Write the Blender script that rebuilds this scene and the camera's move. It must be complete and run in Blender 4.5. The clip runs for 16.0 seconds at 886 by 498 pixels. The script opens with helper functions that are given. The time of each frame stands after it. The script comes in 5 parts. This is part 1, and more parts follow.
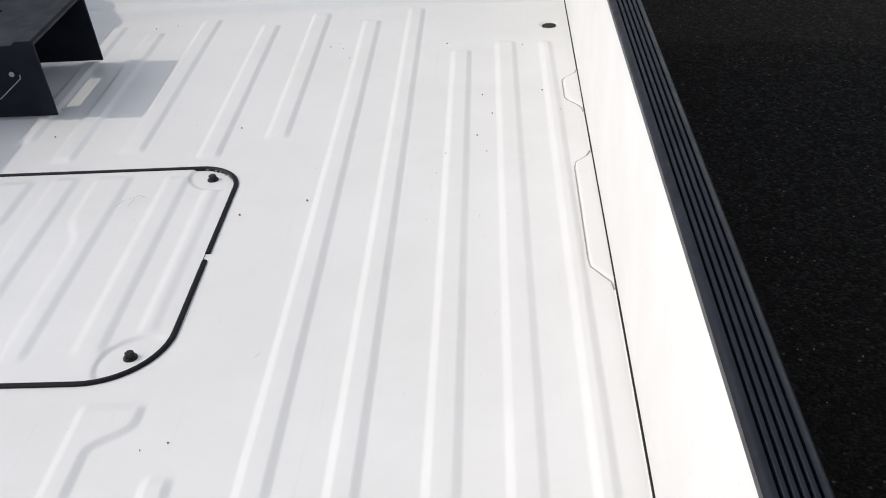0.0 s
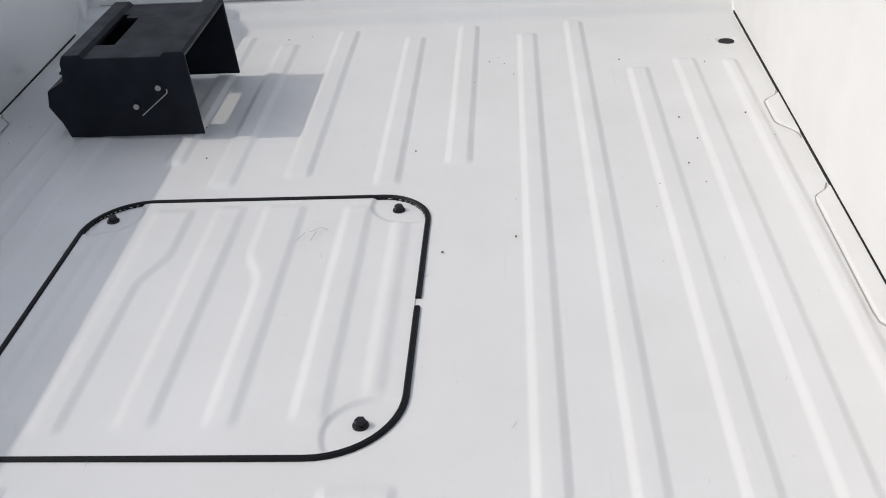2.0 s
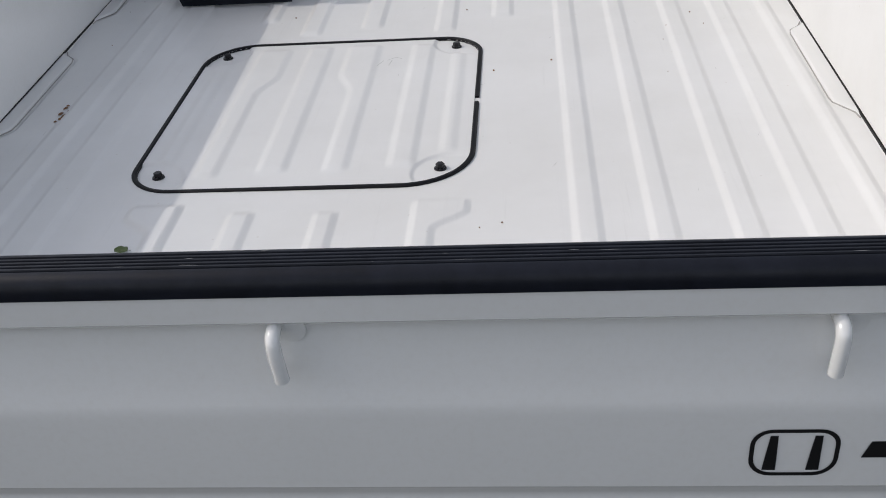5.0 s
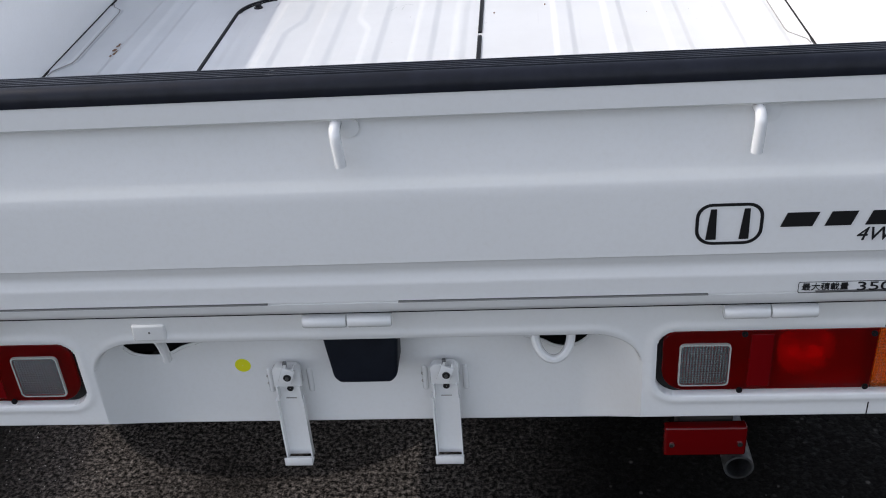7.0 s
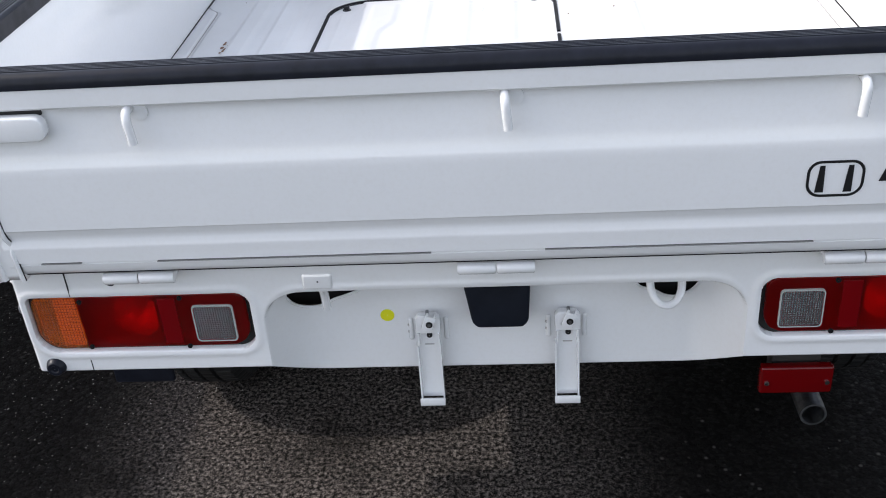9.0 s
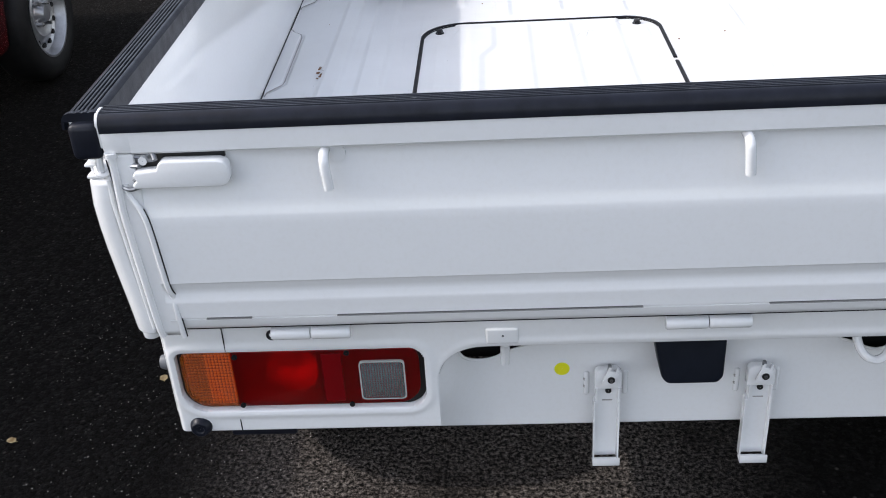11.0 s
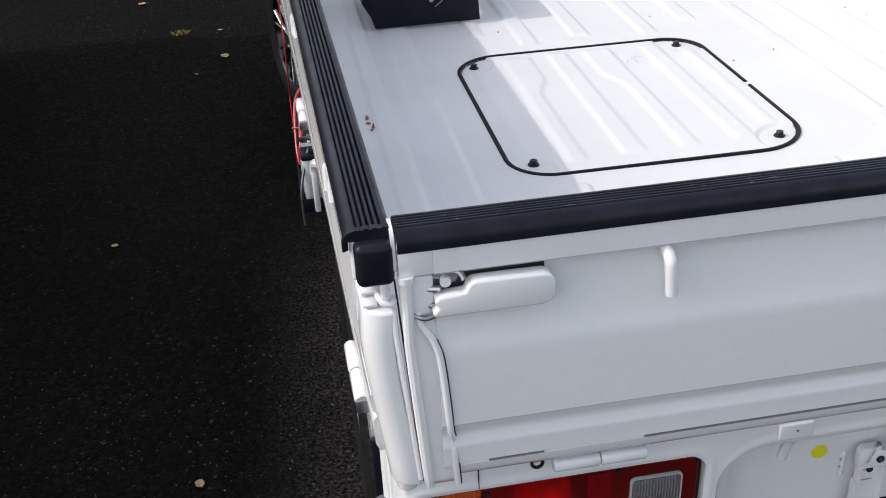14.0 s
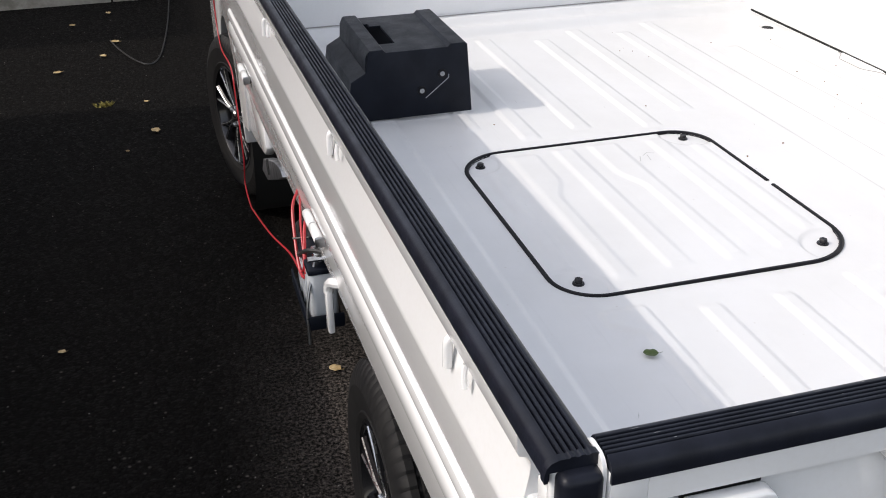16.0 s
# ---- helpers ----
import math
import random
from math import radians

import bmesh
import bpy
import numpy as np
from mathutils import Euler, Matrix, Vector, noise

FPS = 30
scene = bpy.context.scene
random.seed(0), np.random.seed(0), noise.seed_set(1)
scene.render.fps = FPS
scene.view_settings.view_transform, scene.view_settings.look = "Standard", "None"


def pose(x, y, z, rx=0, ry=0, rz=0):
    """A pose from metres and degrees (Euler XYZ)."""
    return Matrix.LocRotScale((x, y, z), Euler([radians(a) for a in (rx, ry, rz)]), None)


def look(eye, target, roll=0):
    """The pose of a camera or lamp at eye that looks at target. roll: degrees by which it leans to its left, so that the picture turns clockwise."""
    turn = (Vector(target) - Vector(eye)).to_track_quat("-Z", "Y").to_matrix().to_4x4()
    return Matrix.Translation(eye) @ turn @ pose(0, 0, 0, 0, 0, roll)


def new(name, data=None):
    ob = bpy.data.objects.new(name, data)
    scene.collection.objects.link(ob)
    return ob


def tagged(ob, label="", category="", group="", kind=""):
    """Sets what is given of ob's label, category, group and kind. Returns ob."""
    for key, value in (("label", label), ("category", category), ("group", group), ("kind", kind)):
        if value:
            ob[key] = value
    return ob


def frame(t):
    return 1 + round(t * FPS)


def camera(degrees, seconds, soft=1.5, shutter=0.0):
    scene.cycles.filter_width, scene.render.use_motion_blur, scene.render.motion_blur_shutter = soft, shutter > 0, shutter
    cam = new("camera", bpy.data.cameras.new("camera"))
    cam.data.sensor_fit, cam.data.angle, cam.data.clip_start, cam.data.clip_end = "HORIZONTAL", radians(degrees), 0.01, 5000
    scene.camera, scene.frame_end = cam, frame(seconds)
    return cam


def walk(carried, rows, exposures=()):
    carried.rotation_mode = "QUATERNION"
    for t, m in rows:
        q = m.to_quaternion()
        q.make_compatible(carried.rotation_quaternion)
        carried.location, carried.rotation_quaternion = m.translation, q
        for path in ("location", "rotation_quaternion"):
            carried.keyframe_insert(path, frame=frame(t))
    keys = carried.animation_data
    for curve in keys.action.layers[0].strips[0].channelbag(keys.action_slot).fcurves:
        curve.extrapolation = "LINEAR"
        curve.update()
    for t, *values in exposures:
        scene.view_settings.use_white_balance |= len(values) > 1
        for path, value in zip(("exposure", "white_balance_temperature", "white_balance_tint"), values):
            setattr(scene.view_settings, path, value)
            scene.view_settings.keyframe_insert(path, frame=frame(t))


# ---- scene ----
cam = camera(47.0, 16.0, soft=1.0)
PATH = [
    (0, (0.581, -0.281, 1.479), (0.461, 1.4, 0.403), -4.1),
    (0.5, (0.527, -0.259, 1.457), (0.397, 1.412, 0.365), -4.3),
    (1, (0.457, -0.158, 1.443), (0.36, 1.518, 0.357), -3.4),
    (1.5, (0.379, -0.086, 1.437), (0.264, 1.598, 0.365), -3.6),
    (2, (0.259, -0.098, 1.422), (0.116, 1.597, 0.37), -3.7),
    (2.5, (0.175, -0.136, 1.428), (0.047, 1.544, 0.351), -3.7),
    (3, (0.169, -0.209, 1.434), (0.068, 1.47, 0.352), -3.1),
    (3.5, (0.198, -0.317, 1.407), (0.06, 1.369, 0.341), -3.8),
    (4, (0.222, -0.429, 1.398), (0.048, 1.25, 0.326), -4.5),
    (4.2, (0.221, -0.464, 1.393), (0.046, 1.2, 0.299), -4.6),
    (6.3, (0.155, -0.775, 1.383), (0.007, 0.922, 0.335), -3.9),
    (6.5, (0.135, -0.799, 1.401), (0.059, 0.878, 0.313), -3.3),
    (7, (0.208, -0.914, 1.351), (0.044, 0.781, 0.302), -4.5),
    (7.5, (0.195, -0.987, 1.366), (0.034, 0.711, 0.321), -4.6),
    (8, (0.132, -1.066, 1.377), (-0.025, 0.632, 0.331), -4.5),
    (8.2, (0.113, -1.099, 1.384), (-0.047, 0.599, 0.339), -4.5),
    (10.3, (-0.119, -1.126, 1.4), (-0.265, 0.608, 0.414), -4.7),
    (10.5, (-0.151, -1.095, 1.402), (-0.274, 0.636, 0.409), -4.1),
    (11, (-0.248, -1.007, 1.389), (-0.356, 0.721, 0.388), -3.6),
    (11.5, (-0.322, -0.988, 1.394), (-0.423, 0.743, 0.397), -3.4),
    (12, (-0.415, -1.018, 1.399), (-0.395, 0.713, 0.397), -1.2),
    (12.5, (-0.49, -1.026, 1.391), (-0.433, 0.697, 0.378), -0.5),
    (13, (-0.561, -0.926, 1.387), (-0.479, 0.809, 0.396), -0.3),
    (13.5, (-0.636, -0.783, 1.378), (-0.51, 0.943, 0.376), -1.2),
    (14, (-0.747, -0.741, 1.4), (-0.49, 0.967, 0.392), -2.8),
    (14.5, (-0.847, -0.746, 1.419), (-0.419, 0.941, 0.434), -1.7),
    (15, (-0.904, -0.71, 1.421), (-0.469, 0.979, 0.441), -1.8),
    (15.5, (-0.911, -0.608, 1.418), (-0.458, 1.073, 0.434), -1.6),
    (16, (-0.937, -0.505, 1.449), (-0.457, 1.195, 0.511), -0.8),
]
EXPOSURES = [(0, -0.5, 6740, 11), (0.5, -0.54, 6740, 11), (1.0, -0.56, 6740, 11), (2.0, -0.63, 6740, 11), (4.2, -0.68, 6740, 11), (6.5, -0.62, 6540, 13), (7.0, -0.17, 6420, 13), (7.5, -0.13, 6420, 13), (8.0, 0.12, 6420, 13), (10.5, 0.26, 6420, 13), (12.0, 0.07, 6440, 13), (12.5, 0.14, 6440, 13), (13.0, 0.05, 6460, 13), (13.5, -0.03, 6480, 13), (14.5, -0.13, 6640, 13), (15.2, -0.09, 6740, 13), (16, -0.08, 6800, 13)]
walk(cam, [(t, look(eye, target, roll)) for t, eye, target, roll in PATH], EXPOSURES)
SKY_STRENGTH, SUN_STRENGTH = 0.305, 2.0

# ---- light ----
SUN_EL = 40.5
world = bpy.data.worlds.new("sky")
scene.world = world
world.use_nodes = True
wn = world.node_tree.nodes
sky = wn.new("ShaderNodeTexSky")
sky.sky_type = "NISHITA"
sky.sun_disc = False
sky.sun_elevation = radians(SUN_EL)
sky.sun_rotation = radians(-85)
sky.dust_density = 1.5
sky.ozone_density = 0.0
wn["Background"].inputs["Strength"].default_value = SKY_STRENGTH
haze = wn.new("ShaderNodeHueSaturation")
haze.inputs["Saturation"].default_value = 0.5
world.node_tree.links.new(sky.outputs[0], haze.inputs["Color"])
world.node_tree.links.new(haze.outputs[0], wn["Background"].inputs["Color"])
sun = new("sun", bpy.data.lights.new("sun", "SUN"))
sun.data.energy = SUN_STRENGTH
sun.data.angle = radians(0.5)
sun.data.color = (1.0, 0.965, 0.905)
sun.matrix_world = look((-10, 0.45, 10 * math.tan(radians(SUN_EL))), (0, 0, 0))


# ---- materials ----
def material(name, color, rough=0.5, metal=0.0, coat=0.0, spec=0.5):
    m = bpy.data.materials.new(name)
    m.use_nodes = True
    b = m.node_tree.nodes["Principled BSDF"]
    b.inputs["Base Color"].default_value = (*color, 1)
    b.inputs["Roughness"].default_value = rough
    b.inputs["Metallic"].default_value = metal
    b.inputs["Coat Weight"].default_value = coat
    b.inputs["Coat Roughness"].default_value = 0.06
    b.inputs["Specular IOR Level"].default_value = spec
    return m


def add(m, kind, **sets):
    n = m.node_tree.nodes.new(kind)
    for k, v in sets.items():
        if k in n.inputs:
            n.inputs[k].default_value = v
    return n


def wire(m, a, b):
    m.node_tree.links.new(a, b)


def coords(m, scale=(1, 1, 1)):
    c = m.node_tree.nodes.new("ShaderNodeNewGeometry")
    mp = m.node_tree.nodes.new("ShaderNodeMapping")
    mp.inputs["Scale"].default_value = scale
    wire(m, c.outputs["Position"], mp.inputs["Vector"])
    return mp.outputs[0]


def noise_tex(m, vec, scale, detail=4.0, rough=0.6):
    n = m.node_tree.nodes.new("ShaderNodeTexNoise")
    n.inputs["Scale"].default_value = scale
    n.inputs["Detail"].default_value = detail
    n.inputs["Roughness"].default_value = rough
    wire(m, vec, n.inputs["Vector"])
    return n.outputs["Fac"]


def ramp(m, fac, stops):
    r = m.node_tree.nodes.new("ShaderNodeValToRGB")
    e = r.color_ramp.elements
    while len(e) < len(stops):
        e.new(0.5)
    for el, (p, c) in zip(e, stops):
        el.position = p
        el.color = (*c, 1) if len(c) == 3 else c
    wire(m, fac, r.inputs["Fac"])
    return r.outputs["Color"]


def mixc(m, fac, a, b):
    n = m.node_tree.nodes.new("ShaderNodeMix")
    n.data_type = "RGBA"
    for s, v in ((0, fac), (6, a), (7, b)):
        if isinstance(v, (int, float)):
            n.inputs[s].default_value = v
        elif isinstance(v, tuple):
            n.inputs[s].default_value = (*v, 1)
        else:
            wire(m, v, n.inputs[s])
    return n.outputs[2]


def bump(m, height, strength, distance):
    n = m.node_tree.nodes.new("ShaderNodeBump")
    n.inputs["Strength"].default_value = strength
    n.inputs["Distance"].default_value = distance
    wire(m, height, n.inputs["Height"])
    wire(m, n.outputs[0], m.node_tree.nodes["Principled BSDF"].inputs["Normal"])


def base(m):
    return m.node_tree.nodes["Principled BSDF"].inputs


def grain(m, a, b, scale, lo=0.35, hi=0.65, rlo=None, rhi=None):
    """Colour a to b over a noise of that scale, and roughness likewise."""
    f = noise_tex(m, coords(m), scale)
    wire(m, ramp(m, f, [(lo, a), (hi, b)]), base(m)["Base Color"])
    if rlo is not None:
        r = ramp(m, f, [(lo, (rlo,) * 3), (hi, (rhi,) * 3)])
        wire(m, r, base(m)["Roughness"])
    return f


# white coachwork: clean gloss enamel, with faint dust; the gate's shows the streaks of wiping
def enamel(name, wiped):
    m = material(name, (0.78, 0.79, 0.79), 0.22, coat=0.6)
    v = coords(m)
    dust = noise_tex(m, v, 9.0, 6.0, 0.65)
    fine = noise_tex(m, v, 160.0, 3.0)
    wire(m, mixc(m, ramp(m, fine, [(0.45, (0, 0, 0)), (0.8, (0.25, 0.25, 0.25))]), ramp(m, dust, [(0.25, (0.765, 0.77, 0.767)), (0.7, (0.785, 0.79, 0.79))]), (0.70, 0.69, 0.66)), base(m)["Base Color"])
    if wiped:
        streaks = noise_tex(m, coords(m, (1.6, 1.0, 120.0)), 1.0, 5.0, 0.6)
        wire(m, ramp(m, streaks, [(0.35, (0.26,) * 3), (0.62, (0.10,) * 3)]), base(m)["Roughness"])
        bump(m, streaks, 0.10, 0.0012)
    else:
        wire(m, ramp(m, dust, [(0.25, (0.21,) * 3), (0.75, (0.17,) * 3)]), base(m)["Roughness"])
        bump(m, noise_tex(m, v, 6.0, 1.0), 0.02, 0.004)
    return m


paint, gate_paint = enamel("white_enamel", False), enamel("wiped_white_enamel", True)

# load bed: the same enamel, dusty, scuffed along the bed
bedpaint = material("worn_bed_enamel", (0.76, 0.76, 0.75), 0.4, coat=0.15)
v = coords(bedpaint)
cloud = noise_tex(bedpaint, v, 4.0, 6.0, 0.6)
tone = ramp(bedpaint, cloud, [(0.3, (0.705, 0.705, 0.693)), (0.65, (0.755, 0.757, 0.751))])
streak = noise_tex(bedpaint, coords(bedpaint, (90, 2.5, 1)), 1.0, 6.0, 0.7)
tone = mixc(bedpaint, ramp(bedpaint, streak, [(0.60, (0, 0, 0)), (0.78, (0.35,) * 3)]), tone, (0.62, 0.62, 0.61))
spot = bedpaint.node_tree.nodes.new("ShaderNodeTexVoronoi")
spot.inputs["Scale"].default_value = 22.0
wire(bedpaint, v, spot.inputs["Vector"])
tone = mixc(bedpaint, ramp(bedpaint, spot.outputs["Distance"], [(0.02, (0.35,) * 3), (0.05, (0, 0, 0))]), tone, (0.50, 0.46, 0.42))
scuff = noise_tex(bedpaint, coords(bedpaint, (30, 14, 1)), 1.7, 10.0, 0.75)
tone = mixc(bedpaint, ramp(bedpaint, scuff, [(0.68, (0, 0, 0)), (0.80, (0.4,) * 3)]), tone, (0.50, 0.49, 0.47))
wire(bedpaint, tone, base(bedpaint)["Base Color"])
wire(bedpaint, ramp(bedpaint, cloud, [(0.3, (0.52,) * 3), (0.7, (0.3,) * 3)]), base(bedpaint)["Roughness"])
bump(bedpaint, noise_tex(bedpaint, v, 60.0, 5.0), 0.12, 0.0015)

rubber = material("black_rubber", (0.01, 0.011, 0.014), 0.36)
f = grain(rubber, (0.0062, 0.0074, 0.0122), (0.0120, 0.0140, 0.0215), 35.0, rlo=0.44, rhi=0.32)
base(rubber)["Specular IOR Level"].default_value = 0.23
bump(rubber, noise_tex(rubber, coords(rubber), 400.0), 0.15, 0.001)
gasket_mat = material("gasket_rubber", (0.005, 0.0052, 0.007), 0.5, spec=0.2)
plastic = material("black_plastic", (0.02, 0.022, 0.026), 0.38)
grain(plastic, (0.0058, 0.0076, 0.0126), (0.0090, 0.0114, 0.0180), 22.0, rlo=0.48, rhi=0.36)
base(plastic)["Specular IOR Level"].default_value = 0.14
bump(plastic, noise_tex(plastic, coords(plastic), 700.0), 0.25, 0.0008)
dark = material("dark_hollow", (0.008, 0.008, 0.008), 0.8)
chassis = material("chassis_black", (0.02, 0.02, 0.021), 0.6)
grain(chassis, (0.012, 0.012, 0.013), (0.035, 0.032, 0.028), 12.0)
steel = material("bright_steel", (0.62, 0.62, 0.62), 0.22, metal=1.0)
grain(steel, (0.5, 0.5, 0.5), (0.68, 0.68, 0.68), 40.0, rlo=0.35, rhi=0.18)
dull = material("dull_steel", (0.35, 0.34, 0.32), 0.45, metal=1.0)
grain(dull, (0.22, 0.225, 0.235), (0.40, 0.41, 0.425), 45.0, rlo=0.5, rhi=0.32)
bolt_mat = material("black_bolt", (0.010, 0.010, 0.012), 0.38, spec=0.35)
tyre_mat = material("tyre_rubber", (0.015, 0.015, 0.016), 0.6, spec=0.3)
grain(tyre_mat, (0.006, 0.006, 0.0066), (0.013, 0.0127, 0.0124), 25.0)
rim_black = material("gloss_black_alloy", (0.012, 0.012, 0.014), 0.22, metal=0.4, coat=0.4)
red_lens = material("red_lens", (0.72, 0.003, 0.006), 0.30, coat=0.3)
amber_lens = material("amber_lens", (1.0, 0.25, 0.002), 0.2, coat=0.35)
reflex_red = material("reflex_red", (0.15, 0.001, 0.003), 0.3, coat=0.1, spec=0.2)
clear_lens = material("clear_lens", (0.80, 0.81, 0.81), 0.10, coat=0.5)
for m, s, deep in ((red_lens, 150.0, 0.06), (amber_lens, 70.0, 0.9), (clear_lens, 62.0, 0.15)):
    waves = []
    for way in ("X", "Z"):
        chk = m.node_tree.nodes.new("ShaderNodeTexWave")
        chk.bands_direction = way
        chk.inputs["Scale"].default_value = s
        wire(m, coords(m), chk.inputs["Vector"])
        waves.append(chk.outputs["Fac"])
    su = m.node_tree.nodes.new("ShaderNodeMath")
    wire(m, waves[0], su.inputs[0])
    wire(m, waves[1], su.inputs[1])
    bump(m, su.outputs[0], deep, 0.0012)
    base(m)["Transmission Weight"].default_value = 0.94
    base(m)["IOR"].default_value = 1.3
base(amber_lens)["Transmission Weight"].default_value = 0.88
lens_back = material("prismatic_reflector", (0.26, 0.27, 0.29), 0.14, metal=0.9)
reflector_mat = material("red_reflector", (0.11, 0.001, 0.002), 0.12, coat=0.25, spec=0.3)
lamp_shell = material("grey_lamp_shell", (0.30, 0.30, 0.30), 0.6)
chrome = material("chromed_bowl", (0.85, 0.85, 0.85), 0.42, metal=1.0)
yellow = material("yellow_sticker", (0.72, 0.70, 0.01), 0.55)
decal = material("black_decal", (0.012, 0.012, 0.013), 0.35)
eyelet_mat = material("pale_eyelet", (0.28, 0.29, 0.30), 0.5)
decal_grey = material("silver_decal", (0.45, 0.46, 0.44), 0.4)
gap_mat = material("shadow_gap", (0.22, 0.22, 0.215), 0.8)
knob_grey = material("grey_rubber", (0.10, 0.105, 0.115), 0.5)
reflector_white = material("pale_reflector", (0.86, 0.86, 0.84), 0.5)
seam_mat = material("dirty_seam", (0.34, 0.33, 0.31), 0.8)
scuffed = material("scuffed_rubber", (0.17, 0.173, 0.18), 0.7)
rust = material("rust_mark", (0.20, 0.10, 0.05), 0.85)
red_wire = material("red_cable", (0.40, 0.02, 0.028), 0.4)
black_wire = material("black_cable", (0.02, 0.02, 0.02), 0.45)
battery_mat = material("battery_case", (0.50, 0.53, 0.56), 0.25, coat=0.3)
car_red = material("dark_red_enamel", (0.10, 0.006, 0.008), 0.2, coat=0.8)
glass = material("tinted_glass", (0.02, 0.025, 0.025), 0.04, coat=0.5)
steel_wheel = material("silver_steel_wheel", (0.45, 0.46, 0.47), 0.35, metal=0.7)
grain(steel_wheel, (0.36, 0.36, 0.37), (0.5, 0.51, 0.52), 18.0)
leaf_green = material("green_leaf", (0.07, 0.11, 0.025), 0.5)
leaf_tan = material("dry_leaf", (0.50, 0.36, 0.17), 0.7)
grain(leaf_tan, (0.30, 0.19, 0.07), (0.62, 0.48, 0.26), 55.0)
weed_mat = material("moss_weed", (0.20, 0.17, 0.035), 0.8)
concrete = material("kerb_concrete", (0.32, 0.30, 0.26), 0.85)
grain(concrete, (0.2, 0.19, 0.16), (0.38, 0.36, 0.32), 14.0)
bump(concrete, noise_tex(concrete, coords(concrete), 90.0), 0.5, 0.004)
pale_grit = material("pale_grit", (0.30, 0.29, 0.27), 0.8)
grain(pale_grit, (0.14, 0.135, 0.125), (0.42, 0.40, 0.37), 60.0)
wall_mat = material("rendered_wall", (0.35, 0.33, 0.30), 0.85)
grain(wall_mat, (0.28, 0.26, 0.23), (0.40, 0.38, 0.34), 3.0)

# asphalt: dark binder, brown-grey stones, a few bright ones
asphalt = material("asphalt", (0.05, 0.05, 0.05), 0.8, spec=0.06)
v = coords(asphalt)
st = asphalt.node_tree.nodes.new("ShaderNodeTexVoronoi")
st.inputs["Scale"].default_value = 95.0
wire(asphalt, v, st.inputs["Vector"])
sep = asphalt.node_tree.nodes.new("ShaderNodeSeparateColor")
wire(asphalt, st.outputs["Color"], sep.inputs[0])
stone = ramp(asphalt, sep.outputs[0], [(0.0, (0.0036, 0.0032, 0.0029)), (0.7, (0.0064, 0.0057, 0.0051)), (0.965, (0.0130, 0.0117, 0.0106)), (0.99, (0.1500, 0.1370, 0.1240))])
crumb = noise_tex(asphalt, v, 125.0, 3.0, 0.85)
grit = ramp(asphalt, crumb, [(0.40, (0.0025, 0.0022, 0.0019)), (0.50, (0.0070, 0.0062, 0.0055)), (0.60, (0.0150, 0.0134, 0.0119)), (0.74, (0.0380, 0.0340, 0.0300))])
patchy = ramp(asphalt, noise_tex(asphalt, v, 1.3, 5.0, 0.65), [(0.35, (0.3,) * 3), (0.65, (0.7,) * 3)])
gapf = ramp(asphalt, st.outputs["Distance"], [(0.2, (0, 0, 0)), (0.5, (1, 1, 1))])
tone = mixc(asphalt, patchy, mixc(asphalt, gapf, stone, (0.0032, 0.0029, 0.0025)), grit)
# bay worn to paler, coarser stones than the lane; colour adds the sun patch's brightness
xyz = asphalt.node_tree.nodes.new("ShaderNodeSeparateXYZ")
wire(asphalt, v, xyz.inputs[0])


def span(out, a, b):
    r = asphalt.node_tree.nodes.new("ShaderNodeMapRange")
    r.interpolation_type = "SMOOTHSTEP"
    r.inputs["From Min"].default_value, r.inputs["From Max"].default_value = a, b
    wire(asphalt, out, r.inputs["Value"])
    return r.outputs[0]


def product(a, b):
    n = asphalt.node_tree.nodes.new("ShaderNodeMath")
    n.operation = "MULTIPLY"
    wire(asphalt, a, n.inputs[0])
    wire(asphalt, b, n.inputs[1])
    return n.outputs[0]


bay = product(product(span(xyz.outputs[0], -0.95, -0.55), span(xyz.outputs[0], 0.38, -0.02)), product(span(xyz.outputs[1], -1.6, -0.9), span(xyz.outputs[1], 2.2, 1.2)))
bay = product(bay, span(noise_tex(asphalt, v, 3.1, 6.0, 0.7), 0.25, 0.55))
coarse = noise_tex(asphalt, v, 120.0, 2.5, 0.75)
chips = ramp(asphalt, coarse, [(0.40, (0.0070, 0.0060, 0.0054)), (0.48, (0.0460, 0.0395, 0.0350)), (0.57, (0.1280, 0.1110, 0.0980)), (0.70, (0.2700, 0.2380, 0.2120))])
tone = mixc(asphalt, bay, tone, chips)
wire(asphalt, tone, base(asphalt)["Base Color"])
wire(asphalt, ramp(asphalt, sep.outputs[1], [(0.2, (0.95,) * 3), (0.97, (0.6,) * 3)]), base(asphalt)["Roughness"])
hgt = asphalt.node_tree.nodes.new("ShaderNodeMath")
hgt.operation = "MULTIPLY_ADD"
wire(asphalt, st.outputs["Distance"], hgt.inputs[0])
hgt.inputs[1].default_value = -1.0
wire(asphalt, noise_tex(asphalt, v, 240.0), hgt.inputs[2])
bump(asphalt, hgt.outputs[0], 0.9, 0.005)


# ---- building helpers ----
BASE = {}


def thing(name, at, label, category, group=""):
    e = new(name)
    e.location = at
    e.empty_display_size = 0.1
    BASE[e.name] = Vector(at)
    return tagged(e, label, category, group)


